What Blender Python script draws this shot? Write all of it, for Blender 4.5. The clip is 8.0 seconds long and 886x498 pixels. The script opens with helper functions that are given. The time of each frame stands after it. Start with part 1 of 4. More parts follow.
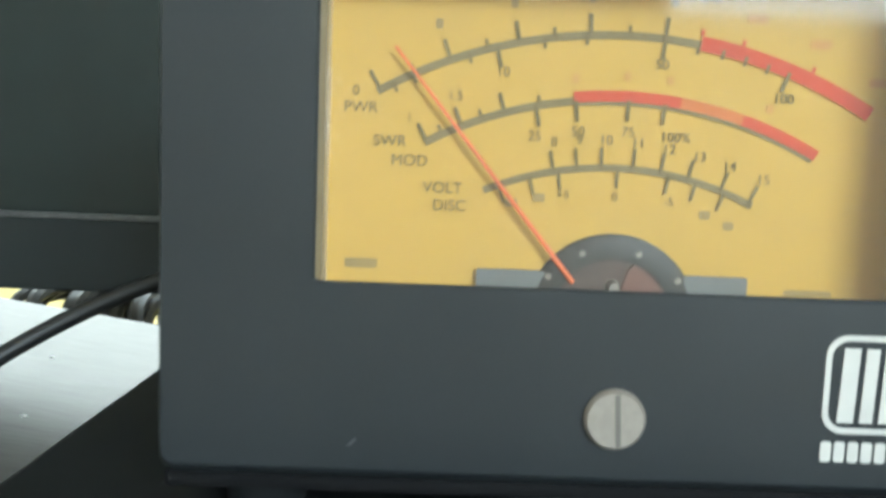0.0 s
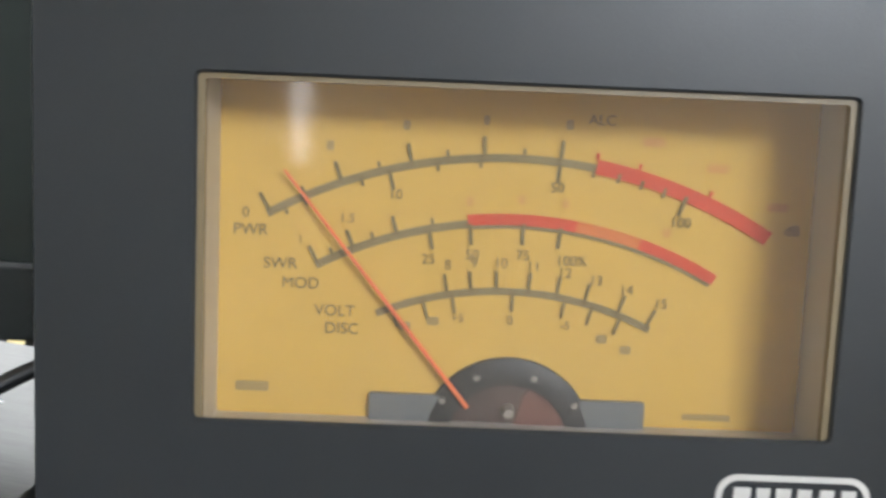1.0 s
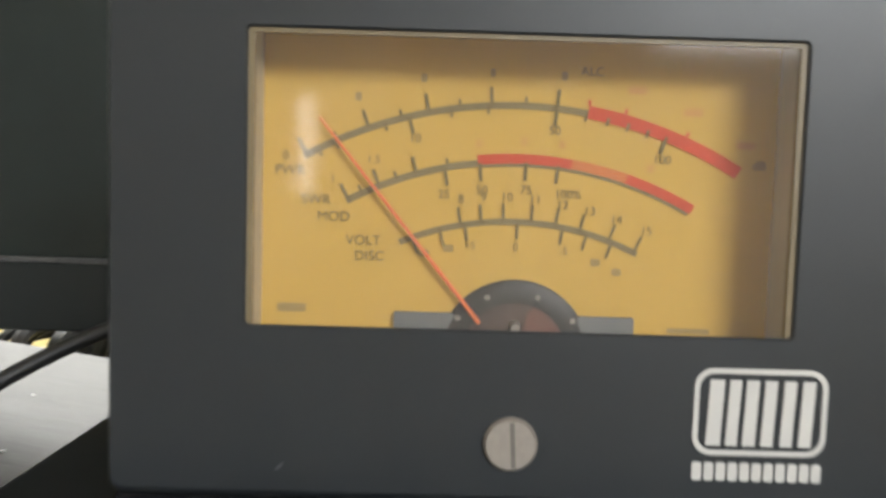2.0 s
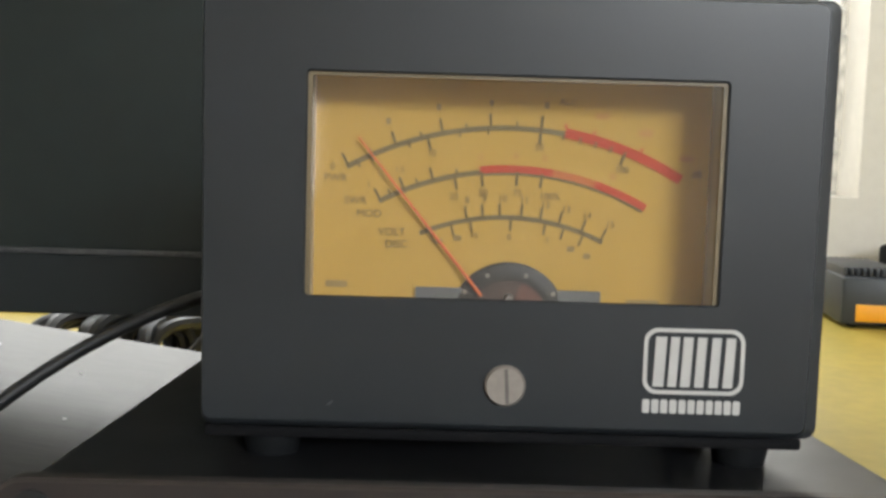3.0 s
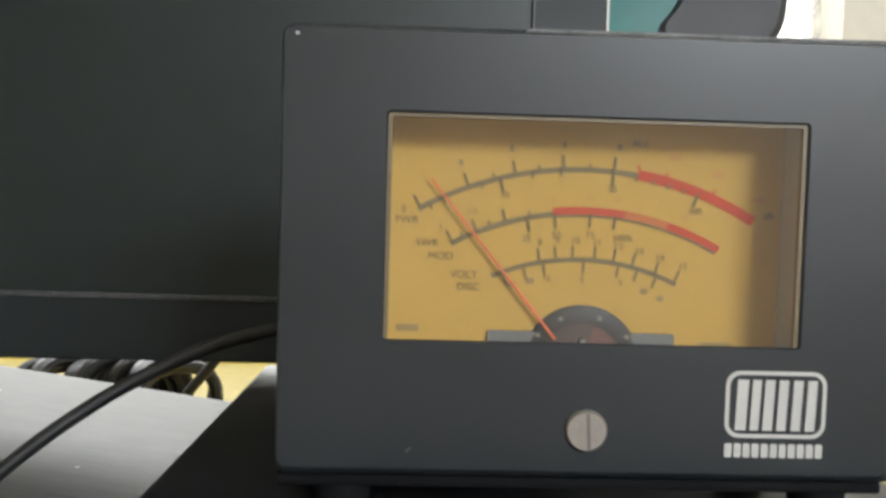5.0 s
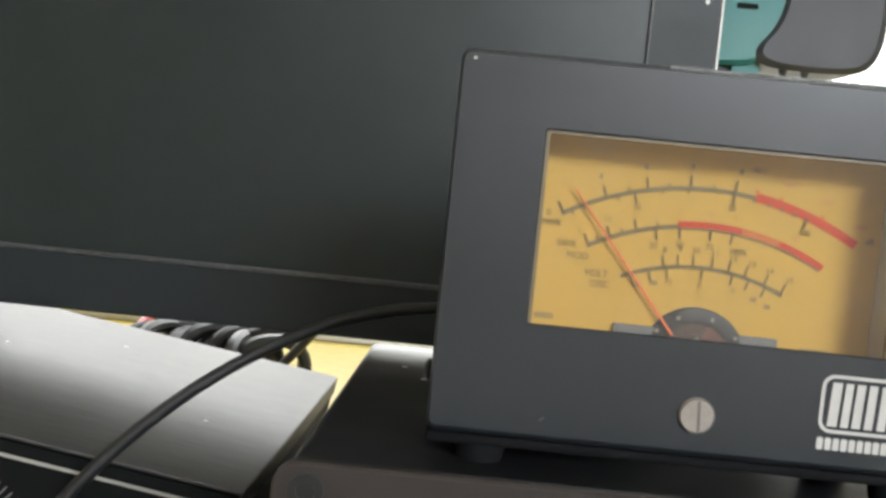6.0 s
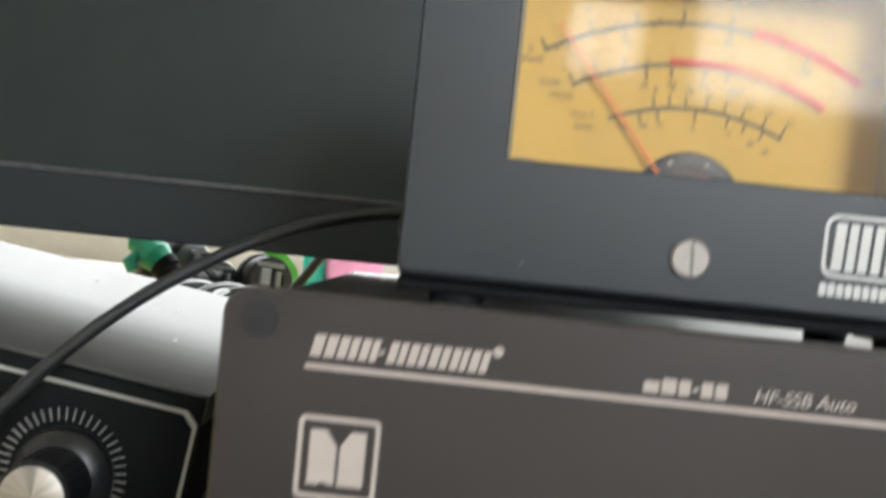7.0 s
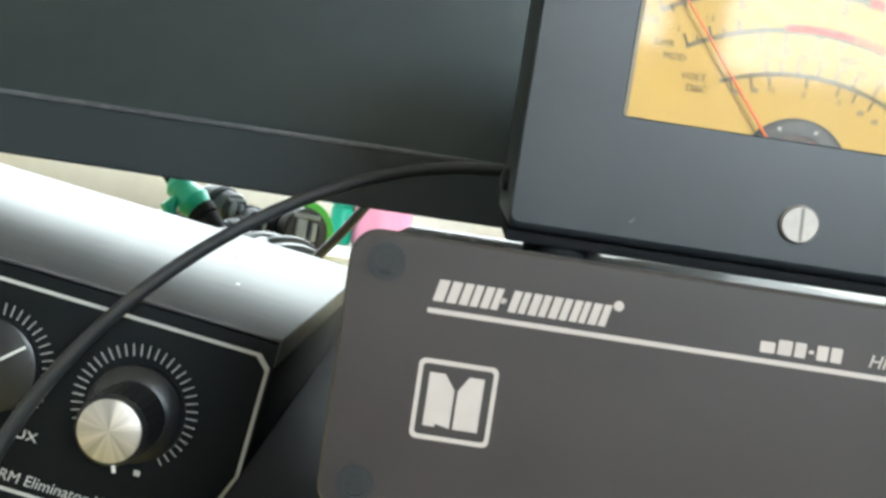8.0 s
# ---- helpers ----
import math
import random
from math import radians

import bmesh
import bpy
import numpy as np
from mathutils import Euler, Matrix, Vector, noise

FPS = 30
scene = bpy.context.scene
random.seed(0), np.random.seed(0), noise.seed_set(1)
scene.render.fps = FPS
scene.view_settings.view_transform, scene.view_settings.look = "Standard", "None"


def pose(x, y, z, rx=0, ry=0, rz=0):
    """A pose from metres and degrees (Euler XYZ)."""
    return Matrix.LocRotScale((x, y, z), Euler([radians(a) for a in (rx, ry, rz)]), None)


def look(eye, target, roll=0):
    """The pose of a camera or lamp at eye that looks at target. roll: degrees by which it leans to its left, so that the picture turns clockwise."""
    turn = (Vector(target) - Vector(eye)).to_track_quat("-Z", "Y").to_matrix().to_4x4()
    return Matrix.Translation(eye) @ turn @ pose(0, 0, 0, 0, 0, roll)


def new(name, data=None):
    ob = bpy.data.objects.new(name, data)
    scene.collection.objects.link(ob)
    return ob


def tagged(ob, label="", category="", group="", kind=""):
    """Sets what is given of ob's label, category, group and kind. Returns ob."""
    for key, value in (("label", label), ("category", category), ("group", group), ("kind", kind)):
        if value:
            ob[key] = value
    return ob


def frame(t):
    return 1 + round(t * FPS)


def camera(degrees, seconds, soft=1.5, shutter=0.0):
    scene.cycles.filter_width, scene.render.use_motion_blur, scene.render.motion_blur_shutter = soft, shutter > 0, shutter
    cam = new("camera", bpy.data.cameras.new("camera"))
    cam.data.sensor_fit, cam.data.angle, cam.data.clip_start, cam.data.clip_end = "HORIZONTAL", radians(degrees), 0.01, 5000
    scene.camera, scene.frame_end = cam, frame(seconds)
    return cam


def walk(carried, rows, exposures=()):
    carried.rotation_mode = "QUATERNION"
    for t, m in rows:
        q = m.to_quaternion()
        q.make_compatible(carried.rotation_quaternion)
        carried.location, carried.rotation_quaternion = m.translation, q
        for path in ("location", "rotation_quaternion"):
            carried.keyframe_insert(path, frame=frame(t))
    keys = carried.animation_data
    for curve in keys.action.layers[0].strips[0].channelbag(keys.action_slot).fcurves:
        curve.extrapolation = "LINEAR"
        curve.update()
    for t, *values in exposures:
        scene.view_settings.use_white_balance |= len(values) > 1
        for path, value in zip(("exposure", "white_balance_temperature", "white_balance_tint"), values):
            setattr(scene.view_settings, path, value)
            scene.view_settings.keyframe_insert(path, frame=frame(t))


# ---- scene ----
cam = camera(45.2, 8.0, soft=3.0, shutter=0.4)
# seconds, eye, target, roll
PATH = [
    (0, (0.01845, -0.15696, 0.21080), (0.0255, 1.8264, -0.0465), 2.14),
    (0.5, (0.01962, -0.14252, 0.22266), (0.0999, 1.8394, -0.0331), 2.53),
    (1, (0.03318, -0.15125, 0.23116), (0.0626, 1.8316, -0.0284), 2.44),
    (1.5, (0.03874, -0.15538, 0.22580), (0.0619, 1.8302, -0.0131), 2.62),
    (2, (0.03163, -0.17937, 0.21613), (0.0507, 1.8113, 0.0237), 1.71),
    (2.2, (0.04026, -0.20801, 0.21950), (-0.0109, 1.7809, 0.0154), 1.73),
    (3.3, (0.02520, -0.24008, 0.22032), (0.0687, 1.7504, 0.0304), 1.62),
    (3.5, (0.02490, -0.24136, 0.22081), (0.0724, 1.7518, 0.0628), 1.56),
    (4, (0.02279, -0.23633, 0.22065), (0.0661, 1.7566, 0.0586), 1.25),
    (4.2, (0.02536, -0.23601, 0.21660), (0.0585, 1.7571, 0.0545), 1.15),
    (5.3, (-0.00293, -0.23350, 0.22318), (0.0991, 1.7610, 0.1148), 1.77),
    (5.5, (0.00220, -0.25974, 0.23540), (0.0157, 1.7355, 0.0983), 3.23),
    (5.7, (-0.00187, -0.27863, 0.22506), (0.0043, 1.7153, 0.0698), 3.98),
    (6, (-0.01906, -0.27369, 0.22039), (-0.0519, 1.7215, 0.0855), 5.66),
    (6.1, (-0.01734, -0.27010, 0.21901), (-0.0297, 1.7244, 0.0709), 5.17),
    (6.5, (-0.02403, -0.25672, 0.20807), (-0.0308, 1.7379, 0.0617), 6.48),
    (6.9, (-0.00437, -0.25463, 0.19022), (-0.0630, 1.7406, 0.0651), 5.11),
    (7, (-0.01077, -0.25482, 0.17741), (-0.0273, 1.7413, 0.0547), 5.88),
    (7.1, (-0.01484, -0.25687, 0.16894), (-0.0204, 1.7351, -0.0098), 5.21),
    (7.2, (-0.01720, -0.26520, 0.16010), (-0.0330, 1.7240, -0.0520), 4.95),
    (7.3, (-0.01996, -0.27037, 0.16034), (-0.0423, 1.7204, -0.0300), 5.63),
    (7.5, (-0.03763, -0.25980, 0.17662), (-0.0681, 1.7302, -0.0211), 7.51),
    (8, (-0.03480, -0.25871, 0.17216), (-0.0597, 1.7314, -0.0246), 8.58),
]
EXPOSURES = [(0, 0.48, 5880, -4), (0.6, 0.09, 6200, 8), (1.5, 0.18, 6250, 11), (2.0, 0.02, 6700, 10), (3.5, -0.32, 6500, 10), (4.2, -0.29, 6500, 10), (5.5, -0.10, 6500, 10), (6.5, 0.16, 6500, 10), (7.0, 0.27, 6350, 9), (7.5, 0.68, 6050, 4), (8, 0.68, 5930, 2)]
walk(cam, [(t, look(eye, target, roll)) for t, eye, target, roll in PATH], EXPOSURES)

H = 0.185  # height of the meter window's lower edge above the desk

# ---- world and light ----
world = bpy.data.worlds.new("sky")
scene.world = world
world.use_nodes = True
wn = world.node_tree
sky = wn.nodes.new("ShaderNodeTexSky")
sky.sky_type, sky.sun_disc, sky.sun_elevation, sky.sun_rotation = "NISHITA", False, radians(35), radians(30)
wn.links.new(sky.outputs[0], wn.nodes["Background"].inputs[0])
wn.nodes["Background"].inputs[1].default_value = 0.12
sun = new("sun", bpy.data.lights.new("sun", "SUN"))
sun.data.energy, sun.data.angle, sun.data.color = 0.6, radians(10), (1.0, 0.96, 0.9)
sun.matrix_world = look((1.5, 3.0, 3.0), (0, 0, 0))


def window_light(name, eye, target, w, h, watts, colour):
    lamp = new(name, bpy.data.lights.new(name, "AREA"))
    lamp.data.shape, lamp.data.size, lamp.data.size_y = "RECTANGLE", w, h
    lamp.data.energy, lamp.data.color = watts, colour
    lamp.matrix_world = look(eye, target)
    return lamp


window_light("daylight_far", (-0.14, 1.40, 0.62), (-0.14, 0.95, 0.0), 1.55, 0.85, 14.0, (0.95, 0.98, 1.0))
window_light("daylight_back", (1.32, -3.19, 1.31), (0.0, 0.0, 0.3), 1.15, 0.56, 72.0, (0.84, 0.92, 1.0))


# ---- materials ----
def material(name, colour, rough=0.5, metal=0.0, vary=0.12, grain=220.0, blotch=14.0, bump=0.15, stretch=(1, 1, 1), spec=0.5, coat=0.0):
    m = bpy.data.materials.new(name)
    m.use_nodes = True
    n, link = m.node_tree.nodes, m.node_tree.links.new
    b = n["Principled BSDF"]
    b.inputs["Metallic"].default_value = metal
    b.inputs["Specular IOR Level"].default_value = spec
    b.inputs["Coat Weight"].default_value = coat
    b.inputs["Coat Roughness"].default_value = 0.12
    co = n.new("ShaderNodeTexCoord")
    mp = n.new("ShaderNodeMapping")
    mp.inputs["Scale"].default_value = stretch
    link(co.outputs["Object"], mp.inputs["Vector"])
    fine, wide = n.new("ShaderNodeTexNoise"), n.new("ShaderNodeTexNoise")
    fine.inputs["Scale"].default_value, fine.inputs["Detail"].default_value = grain, 4
    wide.inputs["Scale"].default_value, wide.inputs["Detail"].default_value = blotch, 3
    link(mp.outputs[0], fine.inputs["Vector"])
    link(mp.outputs[0], wide.inputs["Vector"])
    add = n.new("ShaderNodeMath")
    add.operation = "ADD"
    link(fine.outputs["Fac"], add.inputs[0])
    link(wide.outputs["Fac"], add.inputs[1])
    ramp = n.new("ShaderNodeMapRange")
    ramp.inputs["From Min"].default_value, ramp.inputs["From Max"].default_value = 0.6, 1.4
    ramp.inputs["To Min"].default_value, ramp.inputs["To Max"].default_value = 1 - vary, 1 + vary
    link(add.outputs[0], ramp.inputs["Value"])
    mul = n.new("ShaderNodeVectorMath")
    mul.operation = "SCALE"
    mul.inputs[0].default_value = colour
    link(ramp.outputs[0], mul.inputs["Scale"])
    link(mul.outputs[0], b.inputs["Base Color"])
    rr = n.new("ShaderNodeMapRange")
    rr.inputs["To Min"].default_value, rr.inputs["To Max"].default_value = max(0.02, rough - 0.08), min(1, rough + 0.08)
    link(wide.outputs["Fac"], rr.inputs["Value"])
    link(rr.outputs[0], b.inputs["Roughness"])
    if bump:
        bp = n.new("ShaderNodeBump")
        bp.inputs["Strength"].default_value, bp.inputs["Distance"].default_value = bump, 0.0004
        link(fine.outputs["Fac"], bp.inputs["Height"])
        link(bp.outputs[0], b.inputs["Normal"])
    return m


def clear_plastic(name, rough=0.05, ior=1.45, film=0.0):
    m = bpy.data.materials.new(name)
    m.use_nodes = True
    n, link = m.node_tree.nodes, m.node_tree.links.new
    n.remove(n["Principled BSDF"])
    mix, clear, gloss, fr = (n.new("ShaderNode" + k) for k in ("MixShader", "BsdfTransparent", "BsdfGlossy", "Fresnel"))
    clear.inputs[0].default_value = (0.97, 0.96, 0.94, 1)
    gloss.inputs["Roughness"].default_value = rough
    fr.inputs["IOR"].default_value = ior
    link(fr.outputs[0], mix.inputs[0])
    link(clear.outputs[0], mix.inputs[1])
    link(gloss.outputs[0], mix.inputs[2])
    if film:
        dust, over, co, no, mr = (n.new("ShaderNode" + k) for k in ("BsdfDiffuse", "MixShader", "TexCoord", "TexNoise", "MapRange"))
        dust.inputs[0].default_value = (0.80, 0.78, 0.74, 1)
        no.inputs["Scale"].default_value = 35
        link(co.outputs["Object"], no.inputs["Vector"])
        link(no.outputs["Fac"], mr.inputs["Value"])
        mr.inputs["To Min"].default_value, mr.inputs["To Max"].default_value = film * 0.6, film * 1.4
        link(mr.outputs[0], over.inputs[0])
        link(mix.outputs[0], over.inputs[1])
        link(dust.outputs[0], over.inputs[2])
        mix = over
    link(mix.outputs[0], n["Material Output"].inputs["Surface"])
    return m


def glow(name, colour, strength):
    m = bpy.data.materials.new(name)
    m.use_nodes = True
    b = m.node_tree.nodes["Principled BSDF"]
    b.inputs["Base Color"].default_value = (*colour, 1)
    b.inputs["Emission Color"].default_value = (*colour, 1)
    b.inputs["Emission Strength"].default_value = strength
    return m


def net_cloth(name):
    m = bpy.data.materials.new(name)
    m.use_nodes = True
    n, link = m.node_tree.nodes, m.node_tree.links.new
    n.remove(n["Principled BSDF"])
    mix, mix2, clear, diff, trans = (n.new("ShaderNode" + k) for k in ("MixShader", "MixShader", "BsdfTransparent", "BsdfDiffuse", "BsdfTranslucent"))
    diff.inputs[0].default_value = trans.inputs[0].default_value = (0.80, 0.78, 0.74, 1)
    co, wv = n.new("ShaderNodeTexCoord"), n.new("ShaderNodeTexVoronoi")
    wv.inputs["Scale"].default_value = 30
    link(co.outputs["Object"], wv.inputs["Vector"])
    link(wv.outputs["Distance"], mix.inputs[0])
    mix2.inputs[0].default_value = 0.6
    link(diff.outputs[0], mix2.inputs[1])
    link(trans.outputs[0], mix2.inputs[2])
    link(mix2.outputs[0], mix.inputs[1])
    link(clear.outputs[0], mix.inputs[2])
    link(mix.outputs[0], n["Material Output"].inputs["Surface"])
    return m


M_CASE = material("grey_black_powder_paint", (0.023, 0.027, 0.031), 0.36, vary=0.10, grain=3200, blotch=22, bump=0.07)
M_EDGE = material("black_painted_steel", (0.018, 0.020, 0.021), 0.40, grain=1200, blotch=30, bump=0.2)
M_DIAL = material("yellow_dial_card", (0.71, 0.445, 0.085), 0.75, vary=0.05, grain=900, blotch=18, bump=0.05)
M_INK = material("dark_olive_print", (0.23, 0.175, 0.065), 0.8, bump=0)
M_ARC = material("grey_scale_print", (0.28, 0.215, 0.095), 0.8, bump=0)
M_RED = material("red_scale_print", (0.68, 0.070, 0.020), 0.7, vary=0.06, bump=0)
M_PALEINK = material("faint_olive_print", (0.42, 0.30, 0.11), 0.8, bump=0)
M_FAINT = material("faint_red_print", (0.66, 0.34, 0.085), 0.7, vary=0.06, bump=0)
M_NEEDLE = material("orange_red_needle_paint", (0.90, 0.17, 0.03), 0.5, bump=0)
M_COILS = material("brown_meter_movement", (0.085, 0.050, 0.042), 0.45, vary=0.3, grain=500, blotch=180, bump=0.2)
M_COPPER = material("dull_copper", (0.20, 0.085, 0.065), 0.45, vary=0.2, grain=400, bump=0.05)
M_HUB = material("dark_brown_hub_cover", (0.016, 0.013, 0.014), 0.46, grain=300, blotch=60, bump=0.05)
M_TAB = material("grey_blue_bracket", (0.20, 0.21, 0.22), 0.45, metal=0.3, grain=600)
M_LINER = material("greyed_clear_plastic", (0.52, 0.49, 0.46), 0.35, vary=0.1, grain=400, blotch=40, bump=0.05)
M_LIP = material("amber_plastic_lip", (0.20, 0.155, 0.09), 0.40, bump=0)
M_COVER = clear_plastic("dusty_clear_cover", 0.06, film=0.028)
M_GLASS = clear_plastic("window_glass", 0.01)
M_SCREW = material("nickel_screw", (0.34, 0.305, 0.275), 0.5, metal=0.5, grain=900, blotch=120, bump=0.1)
M_SLOT = material("dull_screw_slot", (0.17, 0.155, 0.145), 0.6, metal=0.3, bump=0)
M_PRINT = material("pale_grey_print", (0.58, 0.57, 0.55), 0.6, vary=0.06, bump=0)
M_RUBBER = material("black_rubber", (0.011, 0.012, 0.013), 0.65, grain=700, spec=0.1)
M_TUNER = material("black_anodised_aluminium", (0.034, 0.028, 0.027), 0.40, vary=0.14, grain=2200, blotch=25, bump=0.06)
M_TUNER_TOP = material("satin_black_aluminium", (0.012, 0.0125, 0.014), 0.37, vary=0.14, grain=1800, blotch=25, bump=0.02, spec=0.34)
M_MATT = material("matt_black_steel", (0.010, 0.010, 0.011), 0.75, grain=900, blotch=30, bump=0.1, spec=0.12)
M_TPRINT = material("warm_white_print", (0.43, 0.375, 0.34), 0.6, vary=0.06, bump=0)
M_ALU = material("brushed_aluminium", (0.094, 0.093, 0.091), 0.56, metal=0.55, vary=0.42, grain=700, blotch=55, bump=0.6, stretch=(0.06, 1, 1))
M_PANEL = material("black_panel_paint", (0.0055, 0.0065, 0.007), 0.55, grain=900, bump=0.1, spec=0.08)
M_KNOB = material("black_knob_plastic", (0.010, 0.010, 0.011), 0.38, grain=400, blotch=60, bump=0.08)
M_CAP = material("spun_aluminium_cap", (0.52, 0.515, 0.51), 0.42, metal=0.8, vary=0.05, grain=500, bump=0.05)


def spun(m):
    """Radial streaks round the object's own y axis: spun metal's sheen painted into the base colour."""
    n, link = m.node_tree.nodes, m.node_tree.links.new
    b = n["Principled BSDF"]
    co, sep, at, no, mr = (n.new("ShaderNode" + k) for k in ("TexCoord", "SeparateXYZ", "Math", "TexNoise", "MapRange"))
    at.operation = "ARCTAN2"
    no.noise_dimensions = "1D"
    no.inputs["Scale"].default_value, no.inputs["Detail"].default_value = 1.6, 5
    link(co.outputs["Object"], sep.inputs[0])
    link(sep.outputs["X"], at.inputs[0])
    link(sep.outputs["Z"], at.inputs[1])
    link(at.outputs[0], no.inputs["W"])
    mr.inputs["From Min"].default_value, mr.inputs["From Max"].default_value = 0.3, 0.7
    mr.inputs["To Min"].default_value, mr.inputs["To Max"].default_value = 0.35, 0.80
    link(no.outputs["Fac"], mr.inputs["Value"])
    tint = n.new("ShaderNodeVectorMath")
    tint.operation = "SCALE"
    tint.inputs[0].default_value = (0.86, 0.80, 0.73)
    link(mr.outputs[0], tint.inputs["Scale"])
    link(tint.outputs[0], b.inputs["Base Color"])


spun(M_CAP)
M_PANELPRINT = material("dim_white_print", (0.38, 0.37, 0.35), 0.6, vary=0.10, bump=0)
M_REDWORN = material("rubbed_red_print", (0.70, 0.20, 0.045), 0.7, vary=0.10, grain=500, bump=0)
M_SCREEN = material("dark_screen_glass", (0.011, 0.018, 0.018), 0.36, vary=0.2, grain=60, blotch=4, bump=0)
M_BEZEL = material("black_bezel_plastic", (0.009, 0.014, 0.016), 0.48, grain=900, blotch=20, bump=0.15)
M_RIDGE = material("worn_bezel_ridge", (0.075, 0.076, 0.08), 0.35, vary=0.5, grain=300, blotch=9, bump=0.1)
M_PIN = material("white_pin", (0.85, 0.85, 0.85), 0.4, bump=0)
M_CABLE = material("black_cable_sheath", (0.020, 0.021, 0.022), 0.42, grain=900, bump=0.1)
# lighter, bluer than the black sheath: cool window sheen put into the colour
M_SHEEN = material("sheen_grey_plastic", (0.032, 0.036, 0.043), 0.36, grain=500, bump=0.05)
M_GREYGRIP = material("mid_grey_plastic", (0.09, 0.092, 0.09), 0.30, vary=0.08, grain=400, blotch=40, bump=0.05)
M_WORN_GLINT = material("worn_paint_with_glint", (0.20, 0.205, 0.21), 0.6, vary=0.5, grain=700, blotch=90, bump=0.1)
M_DESK = material("yellow_painted_desk", (0.54, 0.42, 0.08), 0.40, vary=0.16, grain=60, blotch=7, bump=0.1)
M_WALL = material("cream_wall_paint", (0.84, 0.80, 0.72), 0.8, vary=0.05, grain=60, blotch=3, bump=0.2)
M_WHITE = material("white_gloss_paint", (0.80, 0.80, 0.78), 0.4, vary=0.04, bump=0.05)
M_FLOOR = material("brown_floor", (0.16, 0.11, 0.07), 0.5, grain=40, blotch=4)
M_TEAL = material("teal_plastic", (0.028, 0.19, 0.19), 0.45, vary=0.08, grain=500, blotch=30)
M_GREY = material("dark_grey_plastic", (0.045, 0.048, 0.058), 0.50, grain=700, blotch=30)
M_CHARGER = material("charcoal_plastic", (0.034, 0.040, 0.048), 0.40, grain=700, blotch=30)
M_ORANGE = material("orange_label", (0.95, 0.41, 0.012), 0.5, vary=0.05, bump=0)
M_GREEN = material("green_plastic", (0.015, 0.34, 0.22), 0.35, grain=300)
M_LIME = material("lime_plastic", (0.12, 0.62, 0.08), 0.4, grain=300)
M_PINK = material("pink_plastic", (0.75, 0.30, 0.45), 0.5, grain=200)
M_REDP = material("red_plastic", (0.60, 0.05, 0.06), 0.3, grain=200)
M_PALE = material("pale_grey_plastic", (0.32, 0.36, 0.40), 0.35, grain=300)
M_LACE = net_cloth("white_net_cloth")
M_LED = glow("green_led", (0.02, 0.30, 0.12), 0.15)
M_OUT = glow("overcast_sky_glow", (0.95, 0.98, 1.0), 3.0)
M_OUT_BACK = glow("bright_sky_glow", (0.97, 0.98, 1.0), 5.4)


# ---- building helpers ----
def thing(name, place=(0, 0, 0), turn=(0, 0, 0), **tags):
    ob = new(name)
    ob.empty_display_size = 0.02
    ob.matrix_world = pose(*place, *turn)
    return tagged(ob, **tags)


def part(name, bm, mat, parent=None, label="", smooth=True):
    me = bpy.data.meshes.new(name)
    bmesh.ops.recalc_face_normals(bm, faces=bm.faces)
    for f in bm.faces:
        f.smooth = smooth
    bm.to_mesh(me)
    bm.free()
    if smooth:
        me.set_sharp_from_angle(angle=radians(32))
    me.materials.append(mat)
    ob = new(name, me)
    ob.parent = parent
    return tagged(ob, label)


def box(x0, x1, y0, y1, z0, z1, bevel=0.0, bm=None, seg=2):
    b = bmesh.new()
    m = Matrix.Translation(((x0 + x1) / 2, (y0 + y1) / 2, (z0 + z1) / 2)) @ Matrix.Diagonal((x1 - x0, y1 - y0, z1 - z0, 1))
    bmesh.ops.create_cube(b, size=1, matrix=m)
    if bevel:
        bmesh.ops.bevel(b, geom=b.edges[:], offset=bevel, segments=seg, profile=0.5, affect="EDGES")
    return join(bm, b)


def join(bm, b):
    if bm is None:
        return b
    me = bpy.data.meshes.new("joined")
    b.to_mesh(me)
    bm.from_mesh(me)
    bpy.data.meshes.remove(me)
    b.free()
    return bm


def rrect(x0, x1, z0, z1, r, seg=6):
    r = max(r, 1e-5)
    pts = []
    for cx, cz, a0 in ((x1 - r, z0 + r, -90), (x1 - r, z1 - r, 0), (x0 + r, z1 - r, 90), (x0 + r, z0 + r, 180)):
        for k in range(seg + 1):
            a = radians(a0 + 90 * k / seg)
            pts.append((cx + r * math.cos(a), cz + r * math.sin(a)))
    return pts


def circle(cx, cz, r, n=40, a0=0.0):
    return [(cx + r * math.cos(a0 + 2 * math.pi * k / n), cz + r * math.sin(a0 + 2 * math.pi * k / n)) for k in range(n)]


def loft(sections, bm=None, caps=(True, True), close=False):
    """Skins outlines (in x and z) that lie at given depths y."""
    b = bmesh.new() if bm is None else bm
    rows = [[b.verts.new((x, y, z)) for x, z in pts] for pts, y in sections]
    n = len(rows[0])
    pairs = list(zip(rows, rows[1:])) + ([(rows[-1], rows[0])] if close else [])
    for r0, r1 in pairs:
        for k in range(n):
            b.faces.new((r0[k], r0[(k + 1) % n], r1[(k + 1) % n], r1[k]))
    if not close:
        if caps[0]:
            b.faces.new(rows[0])
        if caps[1]:
            b.faces.new(rows[-1][::-1])
    return b


def ring(outer, inner, y0, y1, bm=None):
    return loft([(outer, y0), (inner, y0), (inner, y1), (outer, y1)], bm, close=True)


def slab(pts, y0, y1, bm=None):
    return loft([(pts, y0), (pts, y1)], bm)


